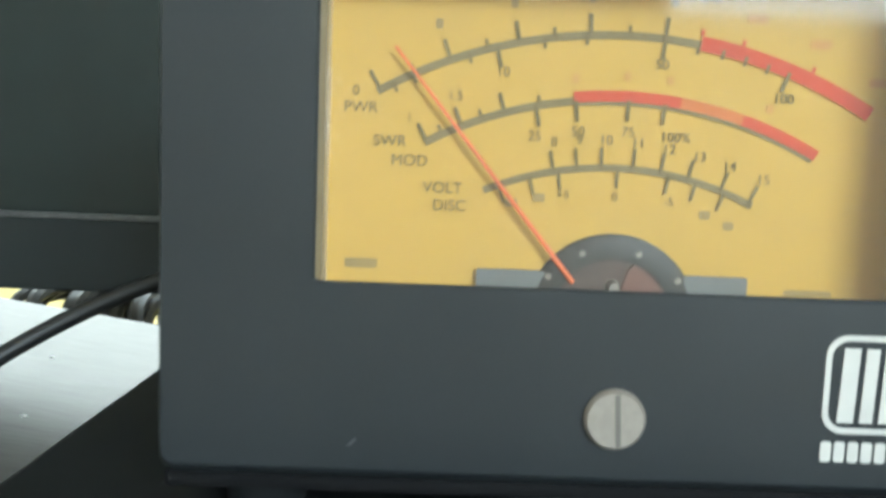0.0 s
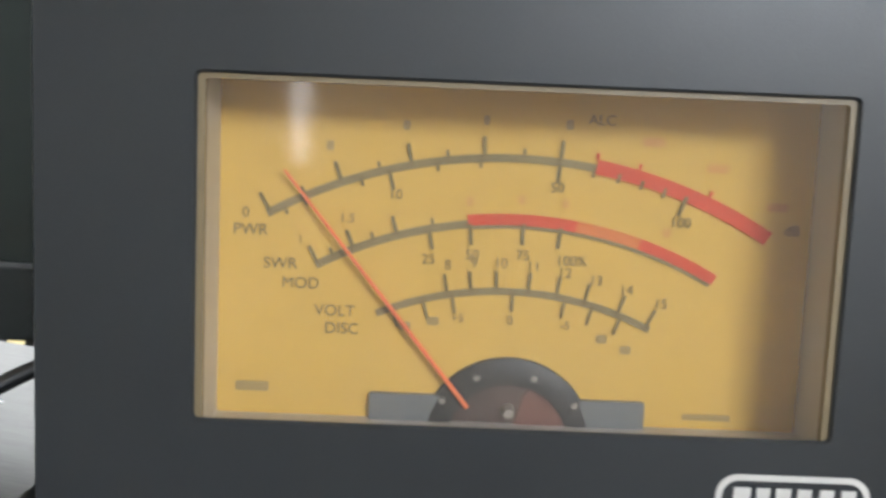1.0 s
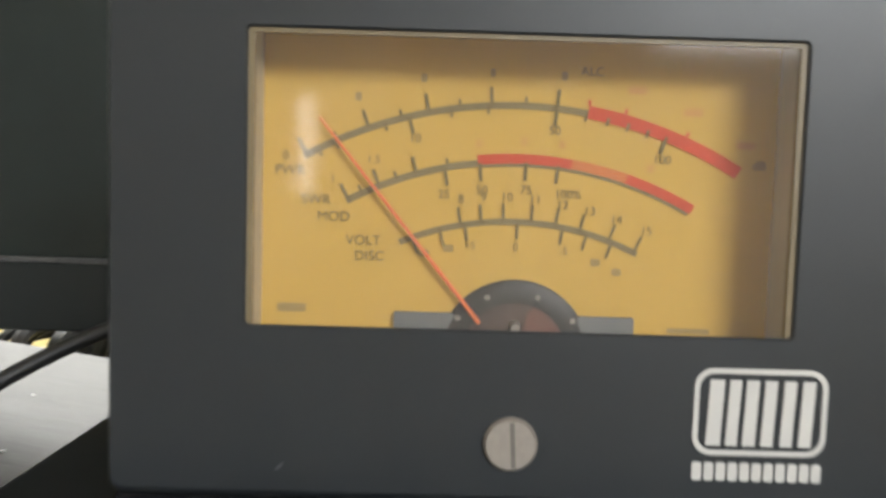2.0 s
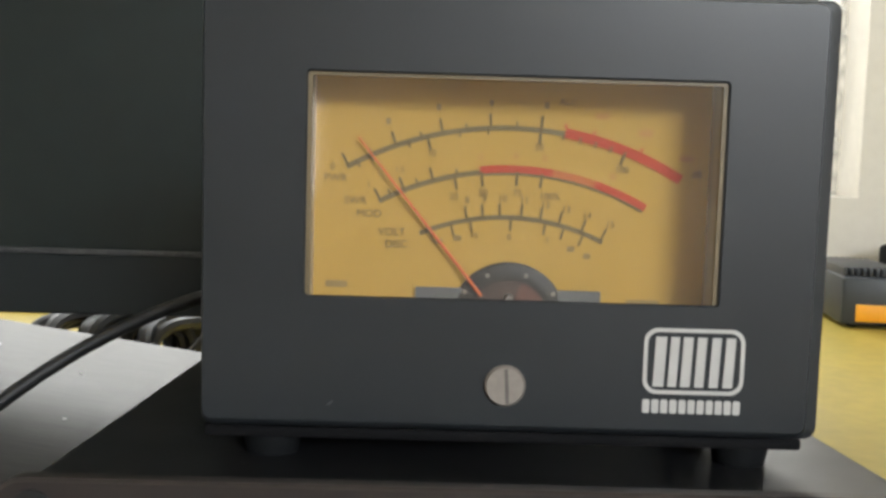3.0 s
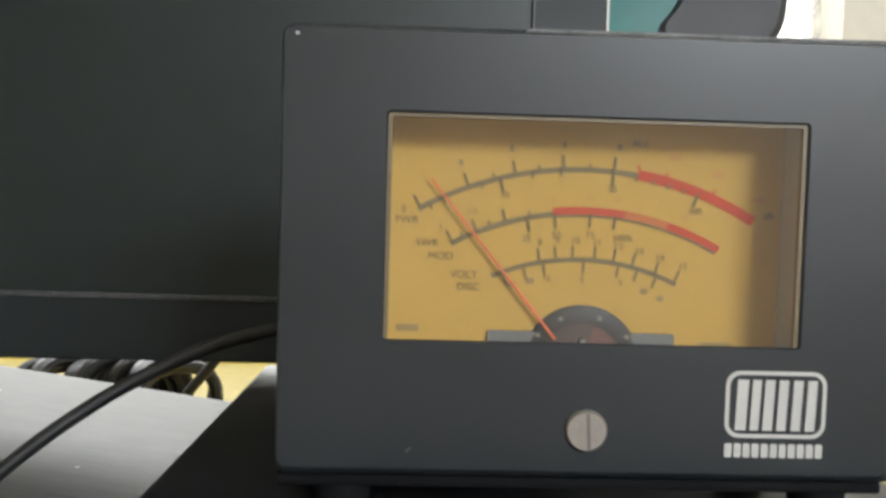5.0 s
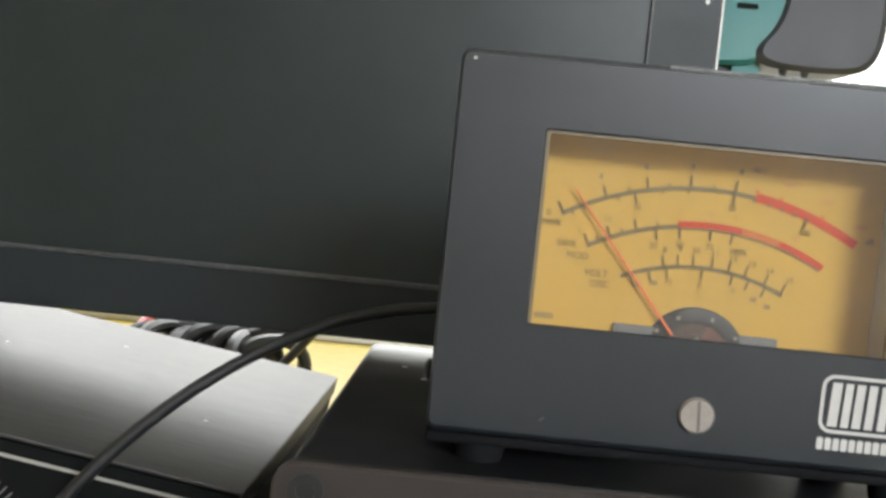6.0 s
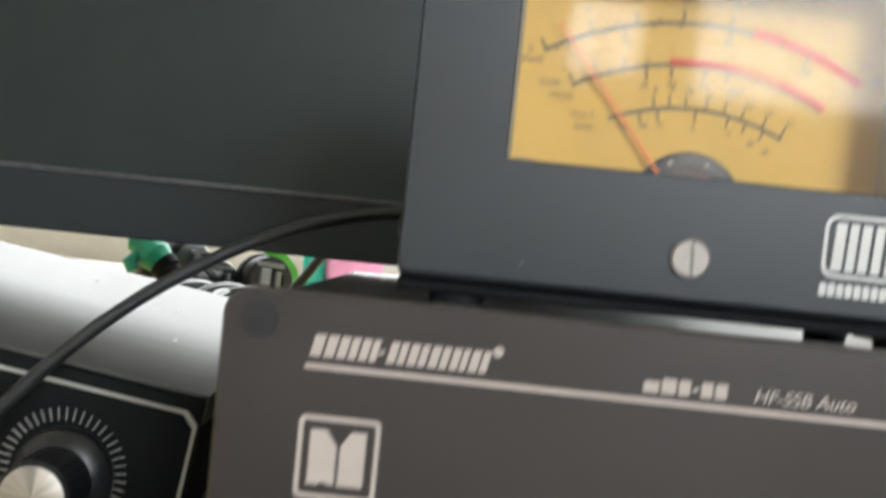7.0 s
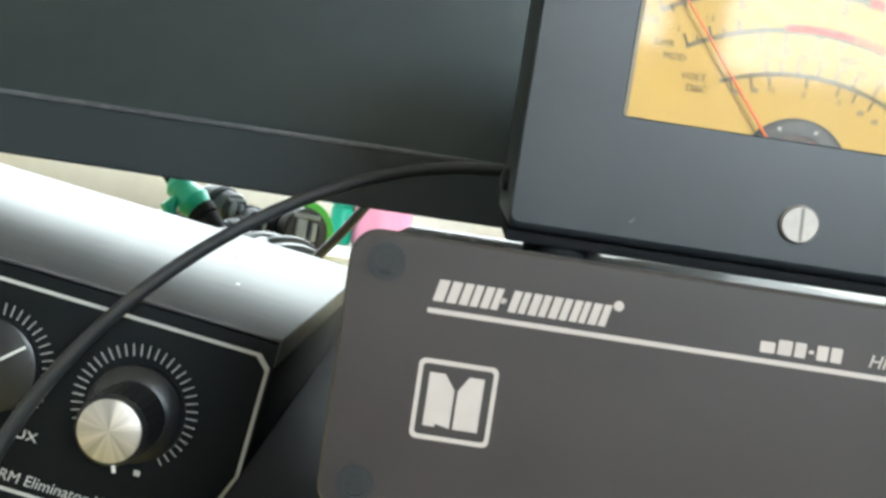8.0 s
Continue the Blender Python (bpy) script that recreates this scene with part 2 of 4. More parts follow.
def arc(cx, cz, r0, r1, a0, a1, y, thick=0.0002, n=40):
    """A printed band round a centre; angles in degrees from upright, to the right."""
    an = [radians(a0 + (a1 - a0) * k / n) for k in range(n + 1)]
    pts = [(cx + r1 * math.sin(a), cz + r1 * math.cos(a)) for a in an] + [(cx + r0 * math.sin(a), cz + r0 * math.cos(a)) for a in an[::-1]]
    b = bmesh.new()
    f = [b.verts.new((x, y - thick, z)) for x, z in pts]
    g = [b.verts.new((x, y, z)) for x, z in pts]
    m = len(pts)
    for k in range(n):
        b.faces.new((f[k], f[k + 1], f[m - 2 - k], f[m - 1 - k]))
    for k in range(m):
        b.faces.new((f[k], f[(k + 1) % m], g[(k + 1) % m], g[k]))
    return b


def stroke(x0, z0, x1, z1, w, y, thick=0.0002, bm=None):
    dx, dz = x1 - x0, z1 - z0
    k = w / 2 / math.hypot(dx, dz)
    px, pz = -dz * k, dx * k
    return slab([(x0 + px, z0 + pz), (x0 - px, z0 - pz), (x1 - px, z1 - pz), (x1 + px, z1 + pz)], y - thick, y, bm)


def words(name, text, x, z, size, y, mat, parent, align="CENTER", shear=0.0, wide=1.0, label=""):
    """Lettering in the built-in font as a thin mesh, facing the front."""
    cu = bpy.data.curves.new(name, "FONT")
    cu.body, cu.size, cu.align_x, cu.align_y, cu.extrude, cu.shear = text, size, align, "CENTER", 0.00010, shear
    tmp = bpy.data.objects.new(name, cu)
    scene.collection.objects.link(tmp)
    me = bpy.data.meshes.new_from_object(tmp.evaluated_get(bpy.context.evaluated_depsgraph_get()))
    bpy.data.objects.remove(tmp)
    me.transform(Matrix.Diagonal((wide, 1, 1, 1)))
    me.transform(pose(x, y - 0.00012, z, 90, 0, 0))
    me.materials.clear()
    me.materials.append(mat)
    me.name = name
    ob = new(name, me)
    ob.parent = parent
    return tagged(ob, label)


def tube(points, r, bm=None, n=10, caps=True):
    """A round cord along points."""
    b = bmesh.new() if bm is None else bm
    P = [Vector(p) for p in points]
    rows = []
    side = None
    for i, p in enumerate(P):
        d = (P[min(i + 1, len(P) - 1)] - P[max(i - 1, 0)]).normalized()
        if side is None:
            side = d.orthogonal().normalized()
        side = (side - d * side.dot(d)).normalized()
        up = d.cross(side)
        rr = r[i] if isinstance(r, (list, tuple)) else r
        rows.append([b.verts.new(p + (side * math.cos(2 * math.pi * k / n) + up * math.sin(2 * math.pi * k / n)) * rr) for k in range(n)])
    for r0, r1 in zip(rows, rows[1:]):
        for k in range(n):
            b.faces.new((r0[k], r0[(k + 1) % n], r1[(k + 1) % n], r1[k]))
    if caps:
        b.faces.new(rows[0][::-1])
        b.faces.new(rows[-1])
    return b


def bezier(p0, p1, p2, p3, n=28):
    out = []
    for k in range(n + 1):
        s = k / n
        out.append(tuple((1 - s) ** 3 * a + 3 * s * (1 - s) ** 2 * b + 3 * s * s * (1 - s) * c + s**3 * d for a, b, c, d in zip(p0, p1, p2, p3)))
    return out


# ---- the room ----
X0, X1, Y0, Y1, Z0, Z1 = -2.0, 2.0, -3.2, 1.36, -0.75, 1.75
part("floor", box(X0, X1, Y0, Y1 + 0.15, Z0 - 0.1, Z0), M_FLOOR)
tagged(bpy.data.objects["floor"], "brown worn floor under the desk", "floor", kind="structure")
tagged(part("ceiling", box(X0, X1, Y0, Y1 + 0.15, Z1, Z1 + 0.1), M_WALL), "cream painted ceiling of the room", "ceiling", kind="structure")


def wall_with_openings(name, x0, x1, z0, z1, y0, y1, holes, label, axis="y"):
    """A wall across y (or across x) with rectangular openings (x0, x1, z0, z1), side by side."""
    b = bmesh.new()
    edge = x0
    pieces = []
    for hx0, hx1, hz0, hz1 in sorted(holes):
        pieces += [(edge, hx0, z0, z1), (hx0, hx1, z0, hz0), (hx0, hx1, hz1, z1)]
        edge = hx1
    pieces.append((edge, x1, z0, z1))
    for a, c, d, e in pieces:
        if axis == "y":
            box(a, c, y0, y1, d, e, bm=b)
        else:
            box(y0, y1, a, c, d, e, bm=b)
    return tagged(part(name, b, M_WALL, smooth=False), label, "wall", kind="structure")


FAR = (-0.98, 0.667, H - 0.029, 1.12)
# out of view; the first is a slit added to put a glare on the cover
BACK = [(-0.425, -0.345, H - 0.15, H + 0.19), (0.29, 0.54, H + 0.39, H + 0.64), (0.70, 1.94, 0.53, 1.62)]
wall_with_openings("wall_north", X0, X1, Z0, Z1, Y1, Y1 + 0.15, [FAR], "cream painted wall with a bright window")
wall_with_openings("wall_south", X0, X1, Z0, Z1, Y0 - 0.1, Y0, BACK, "cream painted wall with two windows and an added glare slit")
wall_with_openings("wall_east", Y0, Y1 + 0.15, Z0, Z1, X1, X1 + 0.1, [], "plain cream painted wall beside the desk", "x")
wall_with_openings("wall_west", Y0, Y1 + 0.15, Z0, Z1, X0 - 0.1, X0, [], "plain cream painted wall", "x")


def window_unit(name, hole, y, bars, label):
    x0, x1, z0, z1 = hole
    w = thing(name, label=label, category="window", kind="structure")
    part("window_frame", ring(rrect(x0, x1, z0, z1, 0.002, 1), rrect(x0 + 0.015, x1 - 0.015, z0 + 0.015, z1 - 0.015, 0.002, 1), y, y + 0.04), M_WHITE, w, smooth=False)
    for k in range(bars):
        cx = x0 + (x1 - x0) * (k + 1) / (bars + 1)
        part("glazing_bar", box(cx - 0.01, cx + 0.01, y + 0.005, y + 0.035, z0 + 0.03, z1 - 0.03, 0.002), M_WHITE, w)
    pane = part("pane", box(x0 + 0.03, x1 - 0.03, y + 0.018, y + 0.022, z0 + 0.03, z1 - 0.03), M_GLASS, w)
    pane.visible_shadow = False
    return w


window_unit("window_1", FAR, Y1 + 0.09, 2, "white framed window, overexposed by daylight")
# added opening, no real window: only its reflection in the meter cover counts
window_unit("glare_slit", BACK[0], Y0 - 0.07, 0, "narrow framed slit added for a glare in the meter cover")
window_unit("window_3", BACK[1], Y0 - 0.07, 1, "small white framed window with a glazing bar")
window_unit("window_4", BACK[2], Y0 - 0.07, 0, "large white framed window in daylight")
tagged(part("backdrop", box(-3, 3, 2.6, 2.62, -1, 3), M_OUT), "bright overcast sky outside the window", "sky", kind="structure")
tagged(part("backdrop", box(-3, 3, -4.62, -4.6, -1, 3), M_OUT_BACK), "bright overcast sky behind the house", "sky", kind="structure")


def net_curtain():
    """A gathered net hanging at the window's side."""
    c = thing("net_curtain", label="white net curtain gathered beside the bright window", category="curtain")
    b = bmesh.new()
    nx, nz = 60, 30
    grid = [[b.verts.new((0.465 + 0.185 * i / nx, Y1 + 0.05 + 0.014 * math.sin(i * 0.9 + 0.5 * math.sin(j * 0.4)) + 0.004 * math.sin(i * 2.3 + j * 0.5), H - 0.02 + 0.95 * j / nz)) for i in range(nx + 1)] for j in range(nz + 1)]
    for j in range(nz):
        for i in range(nx):
            b.faces.new((grid[j][i], grid[j][i + 1], grid[j + 1][i + 1], grid[j + 1][i]))
    part("net", b, M_LACE, c)
    part("curtain_rod", tube([(0.40, Y1 + 0.05, H + 0.925), (0.667, Y1 + 0.05, H + 0.925)], 0.005), M_WHITE, c)


net_curtain()


# ---- desk ----
def desk():
    d = thing("desk", label="yellow painted desk with worn top under the radio gear", category="desk")
    part("desktop", box(-1.1, 1.2, -0.10, 1.30, -0.03, 0.0, 0.003), M_DESK, d)
    for x in (-1.05, 1.15):
        for y in (-0.05, 1.25):
            part("leg", box(x - 0.025, x + 0.025, y - 0.025, y + 0.025, Z0, -0.03, 0.003), M_DESK, d)


desk()


# ---- analogue meter ----
TOP_FALL = 0.063  # the tuner lid slopes down to the back


def meter():
    m = thing("panel_meter", (0, 0, H), label="grey-black radio meter with a yellow dial, standing on a tuner", category="meter")
    L, R, B, T, D = -0.0236, 0.1190, -0.0313, 0.0684, 0.080
    inner = rrect(L + 0.0016, R - 0.0056, B + 0.0016, T - 0.0014, 0.0022)
    cover = loft([(inner, D), (inner, 0.0032), (rrect(L + 0.0008, R - 0.0008, B + 0.0008, T + 0.0001, 0.0024), 0.0032), (rrect(L + 0.0002, R - 0.0002, B + 0.0002, T + 0.0007, 0.0029), 0.0035),
                  (rrect(L, R, B, T + 0.0009, 0.0030), 0.0042), (rrect(L, R, B, T + 0.0009, 0.0030), D)], close=True)
    part("case", cover, M_CASE, m, "black folded steel case")
    part("back_panel", slab(rrect(L + 0.0017, R - 0.0057, B + 0.0017, T - 0.0015, 0.0020), D - 0.003, D - 0.001), M_EDGE, m)
    out, hole = (L + 0.0002, R - 0.0036, B + 0.0002, T - 0.0002), (0.0, 0.0935, 0.0, 0.0500)
    front = loft([
        (rrect(*out, 0.0026), 0.0030), (rrect(out[0], out[1], out[2] + 0.0004, out[3], 0.0026), 0.0016), (rrect(out[0] + 0.0001, out[1] - 0.0001, out[2] + 0.0010, out[3] - 0.0001, 0.0025), 0.0006),
        (rrect(out[0] + 0.0005, out[1] - 0.0005, out[2] + 0.0022, out[3] - 0.0005, 0.0022), -0.0002),
        (rrect(hole[0] - 0.0004, hole[1] + 0.0004, hole[2] - 0.0004, hole[3] + 0.0004, 0.0012), -0.0002), (rrect(*hole, 0.0008), 0.0003), (rrect(*hole, 0.0008), 0.0006), (rrect(-0.0026, 0.0961, -0.0034, 0.0539, 0.0008), 0.0006), (rrect(-0.0026, 0.0961, -0.0034, 0.0539, 0.0008), 0.0030)], close=True)
    part("front_panel", front, M_CASE, m, "dark grey powder-coated front panel")
    # clear cover with its edges
    part("cover_rim", ring(rrect(-0.0022, 0.0957, -0.0030, 0.0535, 0.001), rrect(0.0010, 0.0925, -0.0012, 0.0492, 0.0006), 0.0007, 0.0023), M_LIP, m, "amber edge of the clear cover")
    pane = part("clear_cover", slab(rrect(-0.0005, 0.0940, -0.0025, 0.0515, 0.0006), 0.0010, 0.0018), M_COVER, m, "clear plastic cover", smooth=False)
    pane.visible_shadow = False
    part("liner", ring(rrect(-0.0022, 0.0967, -0.0060, 0.0560, 0.001), rrect(-0.0002, 0.0947, -0.0042, 0.0540, 0.0006), 0.0025, 0.0183), M_LINER, m, "greyed plastic side walls")
    YD = 0.0183
    dial = part("dial", slab(rrect(-0.0020, 0.0965, -0.0055, 0.0555, 0.001), YD, YD + 0.001), M_DIAL, m, "yellow card dial with three scales", smooth=False)
    # scales
    s1, s2, s3 = (0.0466, -0.0403, 0.0793), (0.0469, -0.0378, 0.0664), (0.0464, -0.0352, 0.0527)
    y = YD - 0.0001

    def band(c, w0, w1, a0, a1, mat, name, lift=0.0):
        part(name, arc(c[0], c[1], c[2] + w0, c[2] + w1, a0, a1, y - lift), mat, dial, smooth=False)

    band(s1, -0.0007, 0.0006, -29.6, 10.0, M_ARC, "scale_arc")
    band(s1, -0.0010, 0.0014, 9.4, 31.2, M_RED, "red_band", 0.0001)
    band(s2, -0.0007, 0.0006, -28.4, -6.0, M_ARC, "scale_arc")
    band(s2, -0.0009, -0.0003, -6.4, 29.0, M_ARC, "scale_arc")
    for a0, a1, mat in ((-6.4, 8.6, M_RED), (8.6, 17.6, M_REDWORN), (17.6, 29.2, M_RED)):
        band(s2, -0.0003, 0.0015, a0, a1, mat, "red_band", 0.0001)
    band(s3, -0.0006, 0.0006, -23.6, 26.2, M_ARC, "scale_arc")

    def tick(c, a, r0, r1, w=0.0006, mat=M_INK):
        s, k = math.sin(radians(a)), math.cos(radians(a))
        part("tick", stroke(c[0] + (c[2] + r0) * s, c[1] + (c[2] + r0) * k, c[0] + (c[2] + r1) * s, c[1] + (c[2] + r1) * k, w, y - 0.0002), mat, dial, smooth=False)

    for a in (-29.2, -20.2, -11.9, -3.5, 5.2):
        tick(s1, a, 0.0002, 0.0034)
    for a in (-24.7, -15.6, -7.7, 1.0):
        tick(s1, a, 0.0002, 0.0016, 0.0005)
    for a in (-14.6, 5.2, 20.4):
        tick(s1, a, -0.0034, 0.0)
    for a in (-27.5, -25.0, -18.0, -9.0, -4.0, 9.2, 12.2, 15.0, 17.8):
        tick(s1, a, -0.0016, 0.0, 0.0005)
    for a in (9.3, 14.2, 22.8):
        tick(s1, a, 0.0014, 0.0024, 0.0005, M_RED)
    for a in (-28.0, -22.6, -16.3):
        tick(s2, a, 0.0002, 0.0032)
    for a in (-25.6, -19.6, -11.2):
        tick(s2, a, 0.0002, 0.0016, 0.0005)
    for a in (-11.8, -6.1, 1.3, 6.5):
        tick(s2, a, -0.0034, 0.0)
    for a in (-10.6, -6.4, -2.0, 3.6, 8.6, 13.6, 19.8, 25.4):
        tick(s3, a, 0.0, 0.0034, 0.0005)
    for a in (-20.8, -15.0, -9.8, 0.9, 10.2, 15.2, 20.6):
        tick(s3, a, -0.0032, 0.0, 0.0005)
    # numerals and words that can be read
    for text, x, z, size in (("PWR", 0.0048, 0.0259, 0.0026), ("0", 0.0040, 0.0286, 0.0024), ("SWR", 0.0097, 0.0206, 0.0026), ("MOD", 0.0130, 0.0175, 0.0026),
                             ("VOLT", 0.0186, 0.0132, 0.0026), ("DISC", 0.0198, 0.0103, 0.0026), ("ALC", 0.0601, 0.0455, 0.0024), ("dB", 0.0916, 0.0291, 0.0024),
                             ("10", 0.0278, 0.0324, 0.0023), ("50", 0.0535, 0.0345, 0.0023), ("100", 0.0736, 0.0297, 0.0023),
                             ("25", 0.0334, 0.0222, 0.0023), ("50", 0.0404, 0.0232, 0.0023), ("75", 0.0486, 0.0234, 0.0023), ("100%", 0.0564, 0.0228, 0.0023),
                             ("8", 0.0366, 0.0214, 0.0023), ("9", 0.0408, 0.0219, 0.0023), ("10", 0.0451, 0.0220, 0.0023), ("11", 0.0504, 0.0217, 0.0023),
                             ("12", 0.0555, 0.0208, 0.0023), ("13", 0.0606, 0.0198, 0.0023), ("14", 0.0656, 0.0184, 0.0023), ("15", 0.0713, 0.0164, 0.0023),
                             ("1", 0.0128, 0.0245, 0.0021), ("1.5", 0.0202, 0.0283, 0.0021), ("0", 0.0470, 0.0127, 0.0021), ("+5", 0.0385, 0.0128, 0.0020), ("-5", 0.0560, 0.0122, 0.0020)):
        words("numeral" if text[0] in "0123456789+-" else "lettering", text, x, z, size, y, M_INK, dial)
    # small print too faint to read
    for x, z, w, h, mat in ((0.0172, 0.0398, 0.0012, 0.0016, M_PALEINK), (0.0292, 0.0435, 0.0012, 0.0016, M_PALEINK), (0.0418, 0.0448, 0.0010, 0.0016, M_PALEINK), (0.0550, 0.0446, 0.0012, 0.0016, M_PALEINK),
                            (0.0685, 0.0424, 0.0034, 0.0014, M_FAINT), (0.0790, 0.0386, 0.0034, 0.0014, M_FAINT), (0.0890, 0.0328, 0.0034, 0.0014, M_FAINT),
                            (0.0397, 0.0318, 0.0010, 0.0014, M_FAINT), (0.0480, 0.0324, 0.0010, 0.0014, M_FAINT), (0.0550, 0.0320, 0.0010, 0.0014, M_FAINT), (0.0715, 0.0280, 0.0012, 0.0014, M_FAINT),
                            (0.0300, 0.0112, 0.0020, 0.0014, M_PALEINK), (0.0345, 0.0122, 0.0020, 0.0014, M_PALEINK), (0.0620, 0.0103, 0.0018, 0.0014, M_PALEINK), (0.0660, 0.0086, 0.0018, 0.0014, M_PALEINK),
                            (0.0055, 0.0003, 0.0054, 0.0016, M_PALEINK), (0.0800, -0.0022, 0.0080, 0.0010, M_PALEINK)):
        part("small_print", slab(rrect(x - w / 2, x + w / 2, z - h / 2, z + h / 2, 0.0003, 2), y - 0.0002, y), mat, dial, smooth=False)
    # movement
    hub = [(0.0473 + 0.0141 * math.sin(radians(a)), -0.0074 + 0.0141 * math.cos(radians(a))) for a in range(-82, 83, 4)]
    hub3 = [(0.0473 + 0.0098 * math.sin(radians(a)), -0.0074 + 0.0098 * math.cos(radians(a))) for a in range(-82, 83, 4)]
    hub4 = [(0.0473 + 0.0112 * math.sin(radians(a)), -0.0074 + 0.0112 * math.cos(radians(a))) for a in range(-82, 83, 4)]
    hub2 = [(0.0473 + 0.0128 * math.sin(radians(a)), -0.0074 + 0.0128 * math.cos(radians(a))) for a in range(-82, 83, 4)]
    part("hub_cover", loft([(hub, YD), (hub, YD - 0.0013), (hub2, YD - 0.0018), (hub3, YD - 0.0018), (hub3, YD)], close=True), M_HUB, m, "dark half-round hub cover")
    part("movement", slab(hub4, YD - 0.0009, YD - 0.0002), M_COILS, m, "brown meter movement seen through the hub")
    part("coil_frame", slab([(0.0479, -0.0060), (0.0570, -0.0060), (0.0552, 0.0010), (0.0522, 0.0030), (0.0497, 0.0008)], YD - 0.0014, YD - 0.0010), M_COPPER, m, "dull copper coil frame")
    for x, z in ((0.0420, 0.0034), (0.0513, 0.0036), (0.0580, -0.0006), (0.0366, -0.0006)):
        part("rivet", loft([(circle(x, z, 0.0008, 14), YD - 0.0009), (circle(x, z, 0.0005, 14), YD - 0.0021)]), M_SCREW, m)
    for x0, x1 in ((0.0247, 0.0360), (0.0590, 0.0695)):
        part("bracket", slab(rrect(x0, x1, -0.0050, 0.0002, 0.0003, 2), YD - 0.0016, YD - 0.0004), M_TAB, m, "grey-blue metal bracket")
    part("pivot_screw", loft([(circle(0.0473, -0.0020, 0.0011, 20), YD - 0.0009), (circle(0.0473, -0.0020, 0.0008, 20), YD - 0.0034)]), M_SCREW, m)
    a = radians(-39.2)
    px, pz = 0.0460, -0.0080
    part("needle", tube([(px + r * math.sin(a), YD - 0.0024, pz + r * math.cos(a)) for r in (0.0085, 0.030, 0.0565)], [0.00042, 0.00036, 0.00024], n=8), M_NEEDLE, m, "thin orange-red needle")
    # adjusting screw
    sx, sz, sr = 0.0459, -0.0195, 0.0047
    screw = part("screw", loft([(circle(sx, sz, sr), 0.0), (circle(sx, sz, sr), -0.0010), (circle(sx, sz, sr * 0.9), -0.0017)]), M_SCREW, m, "nickel slotted screw head")
    part("slot", stroke(sx + 0.0006, sz - sr * 0.86, sx + 0.0001, sz + sr * 0.86, 0.0008, -0.00168, 0.0001), M_SLOT, screw, smooth=False)
    # maker's mark as plain shapes
    mark = part("badge_outline", ring(rrect(0.0772, 0.1002, -0.0205, -0.0053, 0.0032), rrect(0.0781, 0.0993, -0.0196, -0.0062, 0.0025), -0.00045, -0.0002), M_PRINT, m, "pale grey printed badge outline", smooth=False)
    for x0, x1 in ((0.0795, 0.0820), (0.0829, 0.0849), (0.0858, 0.0880), (0.0890, 0.0911), (0.0923, 0.0944), (0.0955, 0.0977)):
        part("badge_block", slab([(x0, -0.0188), (x1, -0.0188), (x1 + 0.0004, -0.0073), (x0 + 0.0004, -0.0073)], -0.00045, -0.0002), M_PRINT, mark, smooth=False)
    for k in range(11):
        x = 0.0774 + 0.00207 * k
        part("badge_bar", slab(rrect(x, x + 0.00165, -0.0250, -0.0218, 0.0004, 2), -0.00045, -0.0002), M_PRINT, mark, smooth=False)
    # added slab: stands in for the shade between case and tuner
    part("gap_filler", box(L + 0.0002, R - 0.0030, 0.0040, D - 0.002, B - 0.0030, B - 0.0001, 0.0008), M_MATT, m, "matt black slab added in the dark gap under the case")
    for x in (-0.0085, 0.1037):
        for yy in (0.012, 0.066):
            part("foot", tube([(x, yy, B - 0.0029), (x, yy, B - 0.0036), (x, yy, -0.0370 - TOP_FALL * (yy + 0.0340))], [0.0070, 0.0070, 0.0060], n=24), M_RUBBER, m, "black rubber foot")
    # pale tube: edge wear plus the window light on the bevel, as colour
    part("worn_edge_glint", tube([(0.030, 0.0034, T + 0.0006), (0.070, 0.0034, T + 0.0006), (R - 0.006, 0.0034, T + 0.0006)], 0.00055, n=8), M_WORN_GLINT, m, "dusty worn top edge, with the window's glint in its colour")
    part("side_screw", tube([(L + 0.0002, 0.030, -0.0200), (L - 0.0014, 0.030, -0.0200), (L - 0.0022, 0.030, -0.0200)], [0.0032, 0.0032, 0.0018], n=18), M_EDGE, m, "black side screw")
    part("dust_speck", slab([(0.0054, -0.0251), (0.0060, -0.0253), (0.0069, -0.0243), (0.0066, -0.0240), (0.0060, -0.0246)], -0.00028, -0.0002), M_RIDGE, m)
    part("dust_speck", box(-0.0205, -0.0196, -0.0004, 0.0, 0.0660, 0.0667, 0.0002), M_PRINT, m)


meter()


# ---- antenna tuner ----

